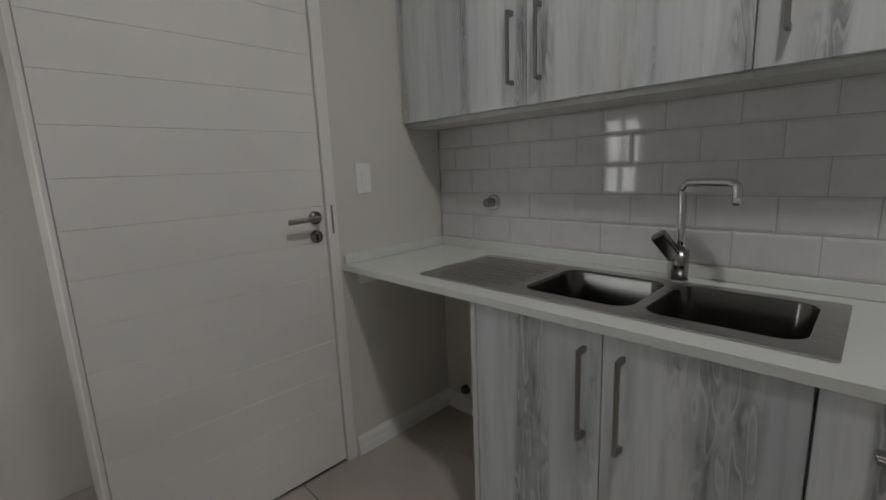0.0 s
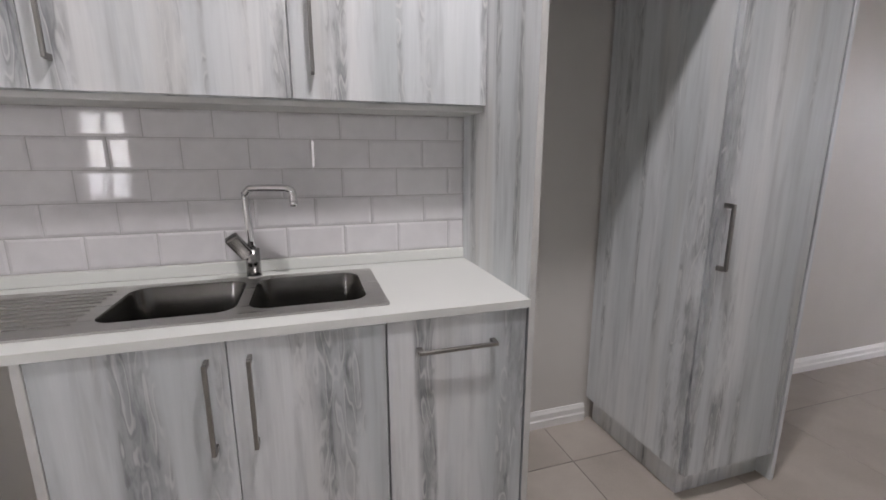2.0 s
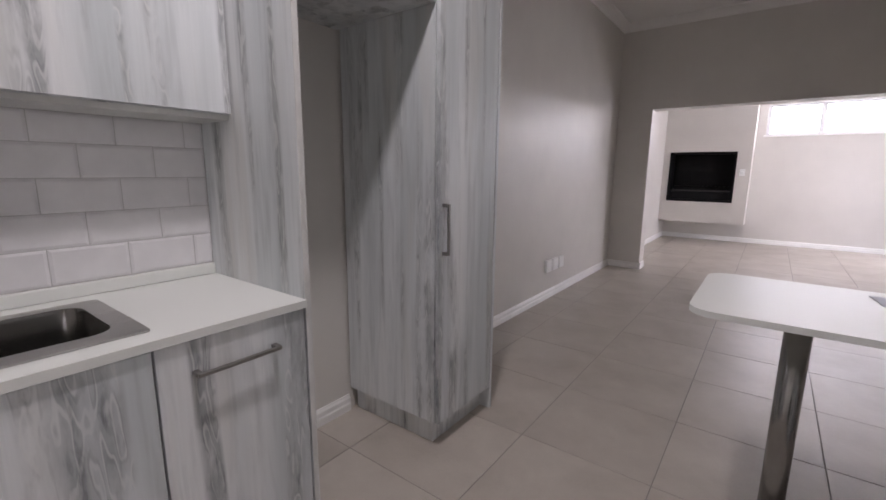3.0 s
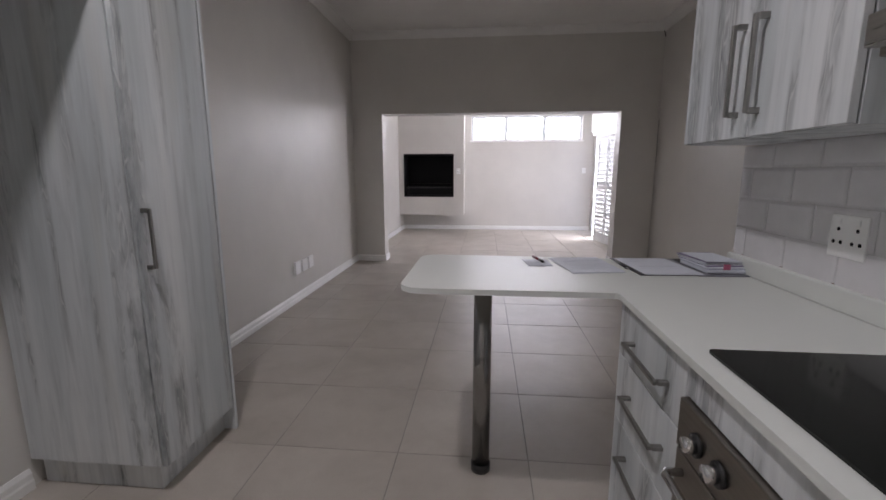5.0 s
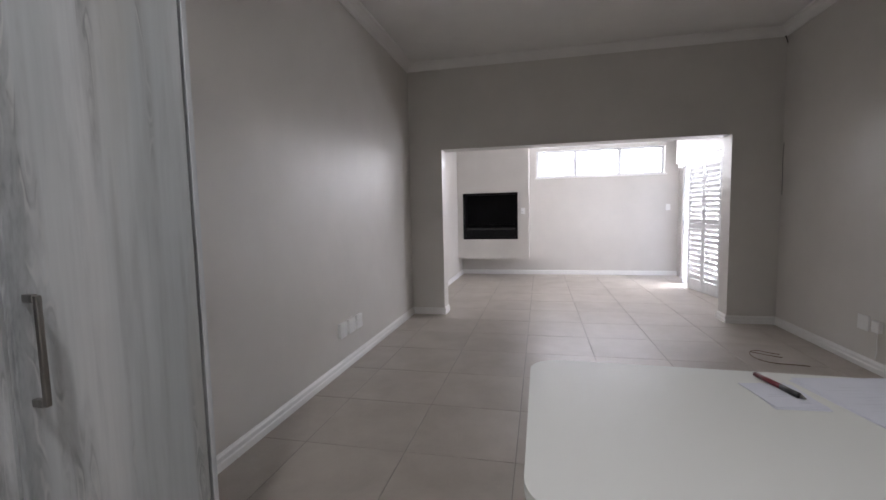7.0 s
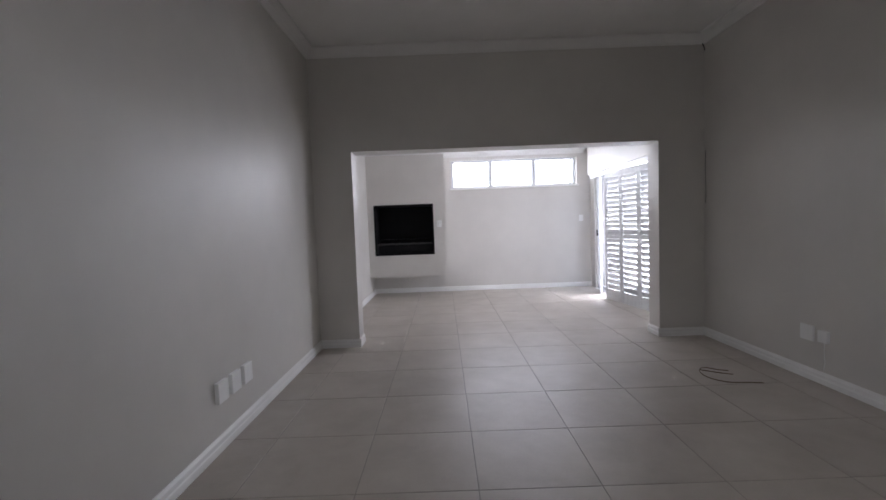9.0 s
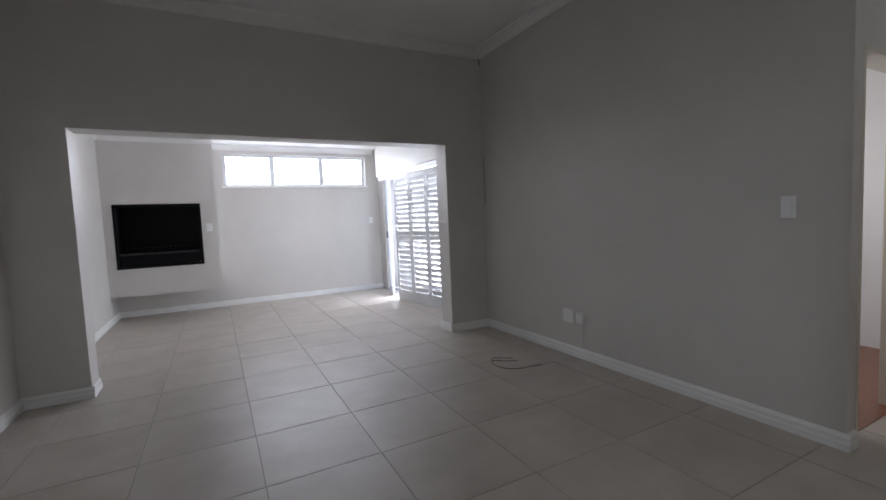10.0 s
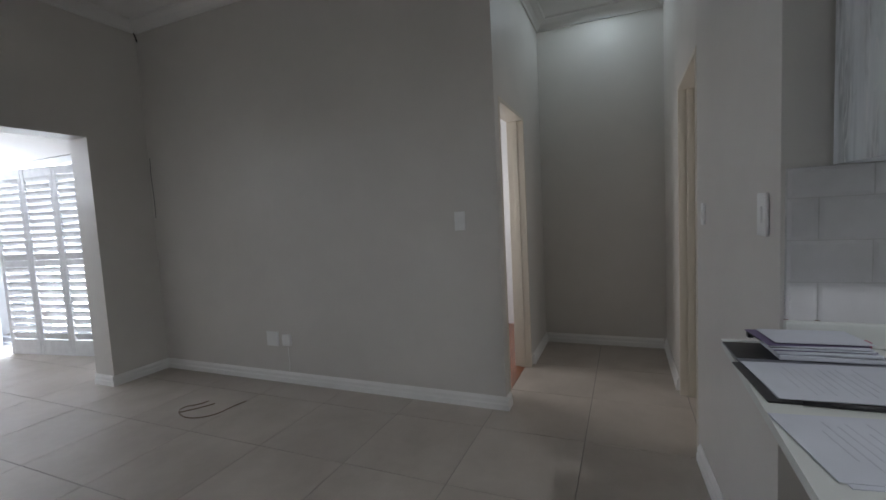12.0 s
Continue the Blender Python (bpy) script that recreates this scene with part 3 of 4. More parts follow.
for lo, hi in (((FX0 + 0.02, YF + 0.07, FZ0 + 0.02), (FX1 - 0.02, YF + 0.08, FZ1 - 0.02)), ((FX0 + 0.02, YF + 0.08, FZ0 + 0.02), (FX0 + 0.03, FY - 0.02, FZ1 - 0.02)),
               ((FX1 - 0.03, YF + 0.08, FZ0 + 0.02), (FX1 - 0.02, FY - 0.02, FZ1 - 0.02)), ((FX0 + 0.03, YF + 0.08, FZ0 + 0.02), (FX1 - 0.03, FY - 0.02, FZ0 + 0.03)),
               ((FX0 + 0.03, YF + 0.08, FZ1 - 0.03), (FX1 - 0.03, FY - 0.02, FZ1 - 0.02))):
    box(lo, hi, 0, bm)
part("firebox", bm, BLACK, ob, "sooty black firebox")
part("door_rail", box((FX0 + 0.05, FY - 0.03, 0.955), (FX1 - 0.05, FY - 0.012, 0.985), 0.003), BLACKPL, ob, "dull dark metal bar across the fireplace")
part("ash_drawer", box((FX0 + 0.06, FY - 0.05, FZ0 + 0.04), (FX1 - 0.06, FY - 0.03, 0.94), 0.004), BLACK, ob)
for i in range(14):
    x = FX0 + 0.1 + i * (FX1 - FX0 - 0.2) / 13
    part("grill_bar", cyl((x, FY - 0.06, 1.05), (x, YF + 0.1, 1.05), 0.004, n=8), BLACK, ob)


# ---- plates on the walls ----
def wall_plate(name, centre, out, w, h, label, category, face="switch", depth=0.009):
    """out: the way it faces, along x or y."""
    c, o = Vector(centre), Vector(out)
    side = Vector((-o.y, o.x, 0))
    ob = thing(name, c, label, category, "white wall plates")

    def slab(u0, u1, z0, z1, d0, d1, bevel):
        p, q = c + side * u0 + o * d0 + Vector((0, 0, z0)), c + side * u1 + o * d1 + Vector((0, 0, z1))
        return box(p, q, bevel)

    part("plate", slab(-w / 2, w / 2, -h / 2, h / 2, -0.001, depth, 0.003), PLASTIC, ob)
    if face == "switch":
        part("rocker", slab(-w * 0.17, w * 0.17, -h * 0.2, h * 0.2, 0.009, 0.013, 0.0015), PLASTIC, ob)
    elif face == "double":
        for s in (-0.25, 0.25):
            for u, v in ((0.0, 0.17), (-0.1, -0.14), (0.1, -0.14)):
                q = c + side * ((s + u) * w) + Vector((0, 0, v * h))
                part("pin_hole", cyl(q + o * 0.0085, q + o * 0.0096, 0.0055, n=12), BLACK, ob)
            part("rocker", slab((s - 0.06) * w, (s + 0.06) * w, h * 0.28, h * 0.42, 0.009, 0.0125, 0.001), PLASTIC, ob)
    elif face == "round":
        q = c + o * 0.009
        part("dial", cyl(q, q + o * 0.012, min(w, h) * 0.32), PLASTIC, ob, smooth=True)
    return ob


wall_plate("light_switch", (1.463, YN, 1.25), (0, -1, 0), 0.075, 0.125, "white two-gang light switch beside the kitchen door", "switch")
for y in (-3.37, -3.535, -3.70):
    wall_plate("wall_socket", (XE, y, 0.345), (-1, 0, 0), 0.115, 0.125, "white blank outlet cover low on the living room wall", "socket", "blank", 0.026)
wall_plate("wall_socket", (XW, -4.145, 0.36), (1, 0, 0), 0.12, 0.12, "white blank outlet cover low on the grey wall", "socket", "blank", 0.014)
ob = thing("junction_box", (XW, -3.99, 0.36), "small white telephone box with a dangling cord", "junction box")
part("case", box((XW - 0.001, -4.03, 0.315), (XW + 0.03, -3.95, 0.405), 0.006), PLASTIC, ob)
part("cord", tube([(XW + 0.012, -3.985, 0.317), (XW + 0.016, -3.983, 0.24), (XW + 0.013, -3.978, 0.17), (XW + 0.022, -3.98, 0.11)], 0.0025, n=8), PLASTIC, ob)
wall_plate("light_switch", (XW, -2.44, 1.263), (1, 0, 0), 0.075, 0.125, "white light switch near the corridor corner", "switch")
wall_plate("light_switch", (-1.03, -1.0565, 1.26), (0, -1, 0), 0.085, 0.125, "white light switch beside the tiled kitchen wall", "switch")
wall_plate("light_switch", (-1.82, -1.0935, 1.25), (0, -1, 0), 0.06, 0.1, "white light switch beside the corridor doorway", "switch")
wall_plate("light_switch", (-2.09, YF, 1.33), (0, 1, 0), 0.08, 0.12, "white light switch beside the garden door", "switch")
wall_plate("gas_control", (0.655, FY, 1.315), (0, 1, 0), 0.085, 0.12, "white round control beside the fireplace", "switch", "round")
ob = thing("motion_sensor", (XE, -9.0, 2.25), "white alarm sensor high on the wall", "sensor")
part("case", box((XE - 0.045, -9.03, 2.19), (XE + 0.001, -8.96, 2.32), 0.012), PLASTIC, ob)
part("lens", box((XE - 0.049, -9.015, 2.21), (XE - 0.044, -8.975, 2.25), 0.002), TRIM, ob)
single("loose_cable", tube([(XW + 0.004, -5.445, 1.97), (XW + 0.012, -5.44, 1.8), (XW + 0.008, -5.435, 1.6), (XW + 0.013, -5.43, 1.42)], 0.0025, n=8), THINCABLE,
       "thin black cable hanging in the wall corner", "cable")
single("wall_cable_end", tube([(XW + 0.03, -5.45, 3.07), (XW + 0.02, -5.447, 3.04), (XW + 0.006, -5.45, 3.0)], 0.005, n=8), BLACKPL, "short black cable end below the cornice", "cable")
loop = [(-1.80 + 0.0, -4.06, 0.004), (-1.70, -4.08, 0.004), (-1.57, -4.09, 0.006), (-1.49, -4.17, 0.004), (-1.47, -4.28, 0.004), (-1.51, -4.39, 0.008), (-1.58, -4.42, 0.010),
        (-1.65, -4.37, 0.006), (-1.72, -4.35, 0.004)]


def smooth_line(points, n=6):
    p = [Vector(q) for q in points]
    p = [2 * p[0] - p[1]] + p + [2 * p[-1] - p[-2]]
    out = []
    for i in range(1, len(p) - 2):
        for k in range(n):
            t = k / n
            out.append(0.5 * (2 * p[i] + (p[i + 1] - p[i - 1]) * t + (2 * p[i - 1] - 5 * p[i] + 4 * p[i + 1] - p[i + 2]) * t * t
                              + (3 * p[i] - p[i - 1] - 3 * p[i + 1] + p[i + 2]) * t ** 3))
    return out + [p[-2]]


bm = tube(smooth_line(loop), 0.0035, n=8)
tube(smooth_line([(-1.51, -4.39, 0.004), (-1.60, -4.30, 0.009), (-1.70, -4.26, 0.004)]), 0.0035, bm, n=8)
single("floor_cable", bm, CABLE, "thin brown cable coiled loosely on the floor tiles", "cable")


# ---- kitchen units ----
def bow_handle(parent, p, q, out):
    """A square bar handle from p to q, standing off along out."""
    p, q, out = Vector(p), Vector(q), Vector(out)
    d = (q - p).normalized()
    side = d.cross(out)
    w, stand = 0.0055, 0.032
    bm = bmesh.new()

    def bar(a, b, u, v):
        vs = [bm.verts.new(c + u * s * w + v * t * w) for c in (a, b) for s, t in ((-1, -1), (1, -1), (1, 1), (-1, 1))]
        for f in ((0, 1, 2, 3), (7, 6, 5, 4), (0, 4, 5, 1), (1, 5, 6, 2), (2, 6, 7, 3), (3, 7, 4, 0)):
            bm.faces.new([vs[i] for i in f])

    top = out * stand
    bar(p + top - d * 0.006, q + top + d * 0.006, side, out)
    for c in (p, q):
        bar(c - out * 0.001, c + top - out * 0.0056, side, d * 1.5)
    bmesh.ops.bevel(bm, geom=bm.edges[:], offset=0.0015, segments=1, affect="EDGES")
    return part("handle", bm, NICKEL, parent, "dark brushed metal bow handle")


def unit(name, x_back, x_front, y0, y1, z0, z1, fronts, label, plinth=None, group="kitchen units", open_top=False):
    """A carcass with fronts. fronts: rows of (y0, y1, z0, z1, handle points or None). The front lies towards x_front."""
    s = 1 if x_front > x_back else -1
    ob = thing(name, ((x_back + x_front) / 2, (y0 + y1) / 2, 0 if plinth else z0), label, "cabinet", group)
    xf = x_front - s * 0.0235
    t = 0.016
    for name_, lo, hi in (("side_panel", (x_back, y0, z0), (xf, y0 + t, z1)), ("side_panel", (x_back, y1 - t, z0), (xf, y1, z1)), ("bottom_panel", (x_back, y0 + t, z0), (xf, y1 - t, z0 + t)),
                          ("top_panel", (x_back, y0 + t, z1 - t), (xf, y1 - t, z1)), ("back_panel", (x_back, y0 + t, z0 + t), (x_back + s * 0.006, y1 - t, z1 - t))):
        if not (open_top and name_ == "top_panel"):
            part(name_, box(lo, hi), LAM, ob)
    for a, b, c, d, h in fronts:
        dr = part("door" if d - c > 0.3 else "drawer", box((x_front - s * 0.019, a + 0.0015, c + 0.0015), (x_front, b - 0.0015, d - 0.0015), 0.0012, segments=1), LAM, ob)
        if h:
            p, q = [(x_front, yy, zz) for yy, zz in h]
            bow_handle(dr, p, q, (s, 0, 0))
    if plinth:
        part("plinth", box((x_back, y0 + plinth[1], 0.0), (x_front - s * plinth[0], y1 - plinth[2], z0 + 0.001), 0.001), LAM, ob)
    return ob


CZ = 0.895
XF = 1.338
sink_unit = unit("sink_cabinet", XS - 0.02, XF, 0.404, 1.205, 0.12, 0.8705,
     [(0.404, 0.799, 0.12, 0.868, ((0.747, 0.818), (0.747, 0.585))), (0.799, 1.205, 0.12, 0.868, ((0.845, 0.818), (0.845, 0.585)))],
     "whitewashed wood-grain sink cabinet with two doors", (0.05, 0, 0), open_top=True)
unit("drawer_cabinet", XS - 0.02, XF, -0.028, 0.403, 0.12, 0.8705, [(-0.024, 0.401, 0.12, 0.868, ((0.088, 0.78), (0.312, 0.78)))],
     "whitewashed wood-grain pull-out cabinet with a horizontal handle", (0.05, 0, 0))
part("end_panel", box((XF - 0.003, 1.2055, 0.0), (XS - 0.02, 1.2255, 0.8705), 0.001, segments=1), EDGE, sink_unit, "pale cabinet end panel")
UZ0, UZ1, UX = 1.482, 2.38, 1.70
edges_u = [-0.0295, 0.610, 1.261, YN - 0.002]
handles_u = [(0.546,), (1.205,), (1.318,)]
UB = 1.464
for i in range(3):
    hy = handles_u[i][0]
    ob = unit("wall_cabinet", XS - 0.001, UX, edges_u[i], edges_u[i + 1], UB + 0.018, UZ1, [(edges_u[i], edges_u[i + 1], UZ0, UZ1, ((hy, 1.563), (hy, 1.79)))],
              "whitewashed wood-grain wall cabinet above the sink", None, "wall cabinets over the sink")
    part("pelmet_board", box((UX + 0.024, edges_u[i], UB), (XS - 0.001, edges_u[i + 1], UB + 0.0175), 0.001, segments=1), EDGE, ob, "pale board below the doors")
niche = thing("niche_surround", (1.6, -0.048, 0), "tall whitewashed wood-grain panel between worktop and fridge niche", "panel")
part("side_panel", box((1.340, -0.051, 0.0), (XS - 0.001, -0.030, 2.40), 0.0012, segments=1), LAM, niche)
part("edging", box((1.3375, -0.0505, 0.001), (1.3398, -0.0305, 2.399), 0), EDGE, niche, "pale edging strip")
unit("bridge_cabinet", XS - 0.001, 1.333, -0.689, -0.052, 1.95, 2.40, [(-0.689, -0.052, 1.95, 2.40, None)], "whitewashed wood-grain cabinet bridging the fridge niche")
larder = unit("tall_cabinet", XS - 0.021, 1.312, -1.168, -0.690, 0.135, 2.40, [(-1.150, -0.692, 0.135, 2.40, ((-0.718, 0.944), (-0.718, 1.154)))],
     "tall whitewashed wood-grain larder cabinet", (0.066, 0.006, 0.045))
part("end_panel", box((1.318, -1.188, 0.0), (XE - 0.022, -1.1685, 2.40), 0.001, segments=1), LAM, larder)

# worktop by the sink
cut = rounded(1.448, 0.418, 1.802, 1.140, 0.03)
bm = plate([(1.328, -0.0295), (XS - 0.001, -0.0295), (XS - 0.001, YN - 0.001), (1.328, YN - 0.001)], [cut], CZ - 0.024, CZ)
top = thing("sink_worktop", (1.62, 0.95, CZ - 0.024), "off-white worktop with a low upstand round the sink", "worktop")
part("slab", bm, TOP, top)
part("upstand", box((XS - 0.022, -0.029, CZ + 0.0005), (XS - 0.001, YN - 0.024, CZ + 0.043), 0.004), TOP, top)
part("upstand", box((1.335, YN - 0.0225, CZ + 0.0005), (XS - 0.001, YN - 0.001, CZ + 0.043), 0.004), TOP, top)
part("cleat", box((1.40, YN - 0.03, 0.80), (1.90, YN - 0.001, 0.8705), 0.002), TRIM, top, "white supporting batten")

# sink
sx0, sx1, sy0, sy1 = 1.402, 1.822, 0.378, 1.535
sink = thing("double_sink", ((sx0 + sx1) / 2, (sy0 + sy1) / 2, CZ), "stainless steel double bowl sink with a ribbed drainer", "sink")
b1, b2 = (1.462, 0.792, 1.782, 1.128), (1.462, 0.432, 1.782, 0.762)
holes = [rounded(*b, 0.055) for b in (b1, b2)]
part("rim", plate(rounded(sx0, sy0, sx1, sy1, 0.012), holes, CZ + 0.001, CZ + 0.006), STEEL, sink)
# bowls take the darkened steel, with their dim reflections in the colour
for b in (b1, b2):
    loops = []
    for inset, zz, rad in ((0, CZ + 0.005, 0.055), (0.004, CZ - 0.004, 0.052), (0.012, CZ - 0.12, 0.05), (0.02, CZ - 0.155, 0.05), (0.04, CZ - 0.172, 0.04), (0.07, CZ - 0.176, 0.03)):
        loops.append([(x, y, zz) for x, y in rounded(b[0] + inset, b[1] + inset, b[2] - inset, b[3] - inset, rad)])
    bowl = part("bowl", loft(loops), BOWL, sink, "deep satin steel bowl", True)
    cx, cy = (b[0] + b[2]) / 2, (b[1] + b[3]) / 2
    part("drain", cyl((cx, cy, CZ - 0.176), (cx, cy, CZ - 0.172), 0.04), CHROME, bowl, "round steel drain", True)
for i in range(9):
    x = 1.475 + i * 0.036
    part("drainer_rib", box((x - 0.006, 1.165, CZ + 0.0055), (x + 0.004, 1.165 + 0.315 + 0.004 * i, CZ + 0.0105), 0.003), STEEL, sink)

# mixer tap
tap = thing("mixer_tap", (1.823, 0.778, CZ), "chrome sink mixer with a swivel spout", "tap")
part("base", cyl((1.823, 0.778, CZ + 0.0005), (1.823, 0.778, CZ + 0.012), 0.027), CHROME, tap, smooth=True)
part("body", cyl((1.823, 0.778, CZ + 0.012), (1.823, 0.778, CZ + 0.105), 0.024), CHROMEDARK, tap, smooth=True)
spout = [(1.823, 0.778, CZ + 0.10), (1.831, 0.785, CZ + 0.28), (1.830, 0.784, CZ + 0.29), (1.825, 0.772, CZ + 0.306), (1.816, 0.755, CZ + 0.311), (1.778, 0.66, CZ + 0.312),
         (1.771, 0.642, CZ + 0.309), (1.767, 0.632, CZ + 0.299), (1.766, 0.630, CZ + 0.262)]
part("spout", tube(smooth_line(spout, 5), 0.0125, n=16), CHROME, tap, smooth=True)
part("spout_tip", cyl((1.766, 0.630, CZ + 0.272), (1.766, 0.630, CZ + 0.252), 0.0135), CHROME, tap, smooth=True)
lv = box((-0.016, -0.023, -0.012), (0.016, 0.022, 0.084), 0.006)
bmesh.ops.transform(lv, matrix=Matrix.Translation((1.813, 0.795, CZ + 0.09)) @ Matrix.Rotation(radians(-32), 4, "X") @ Matrix.Rotation(radians(-22), 4, "Y"), verts=lv.verts)
part("lever", lv, CHROMEDARK, tap, "angled flat chrome lever")

# water stop on the tiles and pipe holes below
st = thing("stop_valve", (XS - 0.01, 1.587, 1.119), "round chrome stop valve on the tiled wall", "valve")
part("flange", cyl((XS - 0.0025, 1.587, 1.119), (XS - 0.022, 1.587, 1.119), 0.038, r2=0.030), CHROME, st, smooth=True)
part("knob", cyl((XS - 0.017, 1.587, 1.119), (XS - 0.06, 1.595, 1.119), 0.021, r2=0.019, n=10), CHROMEDARK, st)
# black stubs stand in for the dark inside of two open pipe holes
for y, zz in ((1.722, 0.504), (1.80, 0.128)):
    ob = thing("pipe_hole_stub", (XS, y, zz), "black stub put for the dark inside of a pipe hole", "pipe", "pipe outlets")
    part("pipe", cyl((XS + 0.001, y, zz), (XS - 0.02, y, zz), 0.022, n=16), BLACKPL, ob, smooth=True)
    part("collar", cyl((XS + 0.0005, y, zz), (XS - 0.003, y, zz), 0.0245, n=16), BLACKPL, ob, smooth=True)

# ---- hob side and breakfast bar ----
WZ = 0.915
WXF = -0.368
outer = [(XK + 0.001, -1.185), *rounded(-0.9, -1.22, 0.356, -0.62, (0, 0.075, 0.075, 0), 8)[1:-1], (-0.334, -0.62)]
outer += [(-0.350 + 0.016 * (1 - math.sin(radians(a))), -0.62 + 0.016 * (1 - math.cos(radians(a)))) for a in (22, 45, 68)] + [(-0.350, -0.604), (-0.350, 1.21), (XK + 0.001, 1.21)]
top = thing("l_shaped_worktop", (-0.5, -0.5, WZ - 0.019), "pale L-shaped worktop that runs into a breakfast bar", "worktop")
part("slab", plate(outer, [], WZ - 0.019, WZ), TOP, top)
part("upstand", box((XK + 0.0105, -1.045, WZ + 0.0005), (XK + 0.031, 1.21, WZ + 0.064), 0.004), TOP, top)
part("sealant", box((XK + 0.0095, -1.044, WZ + 0.0642), (XK + 0.014, 1.20, WZ + 0.0665), 0.001, segments=1), CABLE, top, "brown sealant line")
leg = thing("support_column", (0.075, -0.985, 0), "round polished steel column under the breakfast bar", "column")
part("tube", cyl((0.075, -0.985, 0.035), (0.075, -0.985, WZ - 0.024), 0.0375, n=40), CHROMEDARK, leg, smooth=True)
part("foot", cyl((0.075, -0.985, 0.0), (0.075, -0.985, 0.036), 0.042, n=32), BLACKPL, leg, "black plastic foot", True)
part("top_flange", cyl((0.075, -0.985, WZ - 0.024), (0.075, -0.985, WZ - 0.0195), 0.042, n=32), CHROMEDARK, leg, smooth=True)
drawers = unit("drawer_unit", XK + 0.02, WXF, -0.63, -0.178, 0.12, 0.8955,
     [(-0.63, -0.178, 0.715, 0.892, ((-0.505, 0.793), (-0.268, 0.793))), (-0.63, -0.178, 0.50, 0.715, ((-0.505, 0.622), (-0.268, 0.622))),
      (-0.63, -0.178, 0.12, 0.50, ((-0.505, 0.42), (-0.268, 0.42)))], "whitewashed wood-grain unit with three drawers", (0.05, 0, 0))
part("end_panel", box((XK + 0.02, -0.651, 0.0), (WXF - 0.004, -0.6315, 0.8955), 0.001, segments=1), LAM, drawers)

oven = thing("built_in_oven", (WXF - 0.25, 0.10, 0), "bronze-grey built-in oven under the hob", "oven")
part("cabinet_body", box((XK + 0.02, -0.176, 0.12), (WXF - 0.02, 0.403, 0.8955), 0.001), LAM, oven)
part("filler_strip", box((WXF - 0.019, -0.176, 0.815), (WXF, 0.403, 0.892), 0.001, segments=1), LAM, oven)
part("control_panel", box((WXF - 0.018, -0.172, 0.70), (WXF + 0.014, 0.398, 0.812), 0.003), OVENSTEEL, oven)
for y in (-0.085, -0.0, 0.11, 0.23, 0.315):
    kn = part("knob", cyl((WXF + 0.013, y, 0.752), (WXF + 0.02, y, 0.752), 0.024), BLACKPL, oven, "black and chrome oven knob", True)
    part("knob_grip", cyl((WXF + 0.02, y, 0.752), (WXF + 0.042, y, 0.752), 0.017, r2=0.015), CHROME, kn, smooth=True)
part("oven_door", box((WXF - 0.018, -0.172, 0.20), (WXF + 0.012, 0.398, 0.694), 0.003), OVENSTEEL, oven)
part("oven_glass", box((WXF + 0.0115, -0.105, 0.25), (WXF + 0.0145, 0.33, 0.58), 0.001), BLACKGLASS, oven, "dark oven glass")
hd = tube([(WXF + 0.01, -0.135, 0.655), (WXF + 0.045, -0.135, 0.655), (WXF + 0.05, -0.125, 0.655), (WXF + 0.05, 0.35, 0.655), (WXF + 0.045, 0.36, 0.655), (WXF + 0.01, 0.36, 0.655)], 0.009, n=12)
part("oven_handle", hd, CHROME, oven, "polished bar handle", True)
unit("base_cabinet", XK + 0.02, WXF, 0.405, 1.20, 0.12, 0.8955, [(0.405, 0.80, 0.12, 0.892, ((0.76, 0.82), (0.76, 0.59))), (0.80, 1.20, 0.12, 0.892, ((0.84, 0.82), (0.84, 0.59)))],
     "whitewashed wood-grain base cabinet beside the oven", (0.05, 0, 0))
hob = thing("glass_hob", (-0.64, 0.11, WZ), "black glass hob set on the worktop", "hob")
part("glass", plate(rounded(-0.868, -0.172, -0.398, 0.41, 0.012), [], WZ + 0.0005, WZ + 0.006), BLACKGLASS, hob)
UW = -0.638
unit("wall_cabinet", XK + 0.011, UW, -0.945, -0.222, 1.382, 2.38,
     [(-0.945, -0.568, 1.382, 2.38, ((-0.617, 1.447), (-0.617, 1.680))), (-0.568, -0.222, 1.382, 2.38, ((-0.520, 1.447), (-0.520, 1.680)))],
     "whitewashed wood-grain wall cabinet with two doors beside the hood", None, "wall cabinets by the hood")
unit("wall_cabinet", XK + 0.011, UW, -0.205, 0.40, 1.60, 2.38, [(-0.205, 0.40, 1.60, 2.38, None)], "whitewashed wood-grain wall cabinet over the cooker hood", None, "wall cabinets by the hood")
unit("wall_cabinet", XK + 0.011, UW, 0.41, 1.20, 1.382, 2.38, [(0.41, 0.805, 1.382, 2.38, ((0.765, 1.447), (0.765, 1.680))), (0.805, 1.20, 1.382, 2.38, ((0.845, 1.447), (0.845, 1.680)))],
     "whitewashed wood-grain wall cabinet with two doors beyond the hood", None, "wall cabinets by the hood")
hood = thing("cooker_hood", (-0.78, 0.1, 1.5), "slim steel cooker hood below the cabinet", "cooker hood")
part("body", box((XK + 0.012, -0.20, 1.50), (UW - 0.02, 0.395, 1.598), 0.003), OVENSTEEL, hood)
part("visor", box((UW - 0.019, -0.20, 1.515), (UW + 0.01, 0.395, 1.575), 0.004), STEEL, hood)
wall_plate("double_socket", (XK + 0.0085, -0.51, 1.115), (1, 0, 0), 0.125, 0.115, "white double socket plate on the tiled splashback", "socket", "double")


# ---- papers on the breakfast bar ----
def turned(bm, x, y, zz, deg):
    bmesh.ops.transform(bm, matrix=pose(x, y, zz, 0, 0, deg), verts=bm.verts)
    return bm


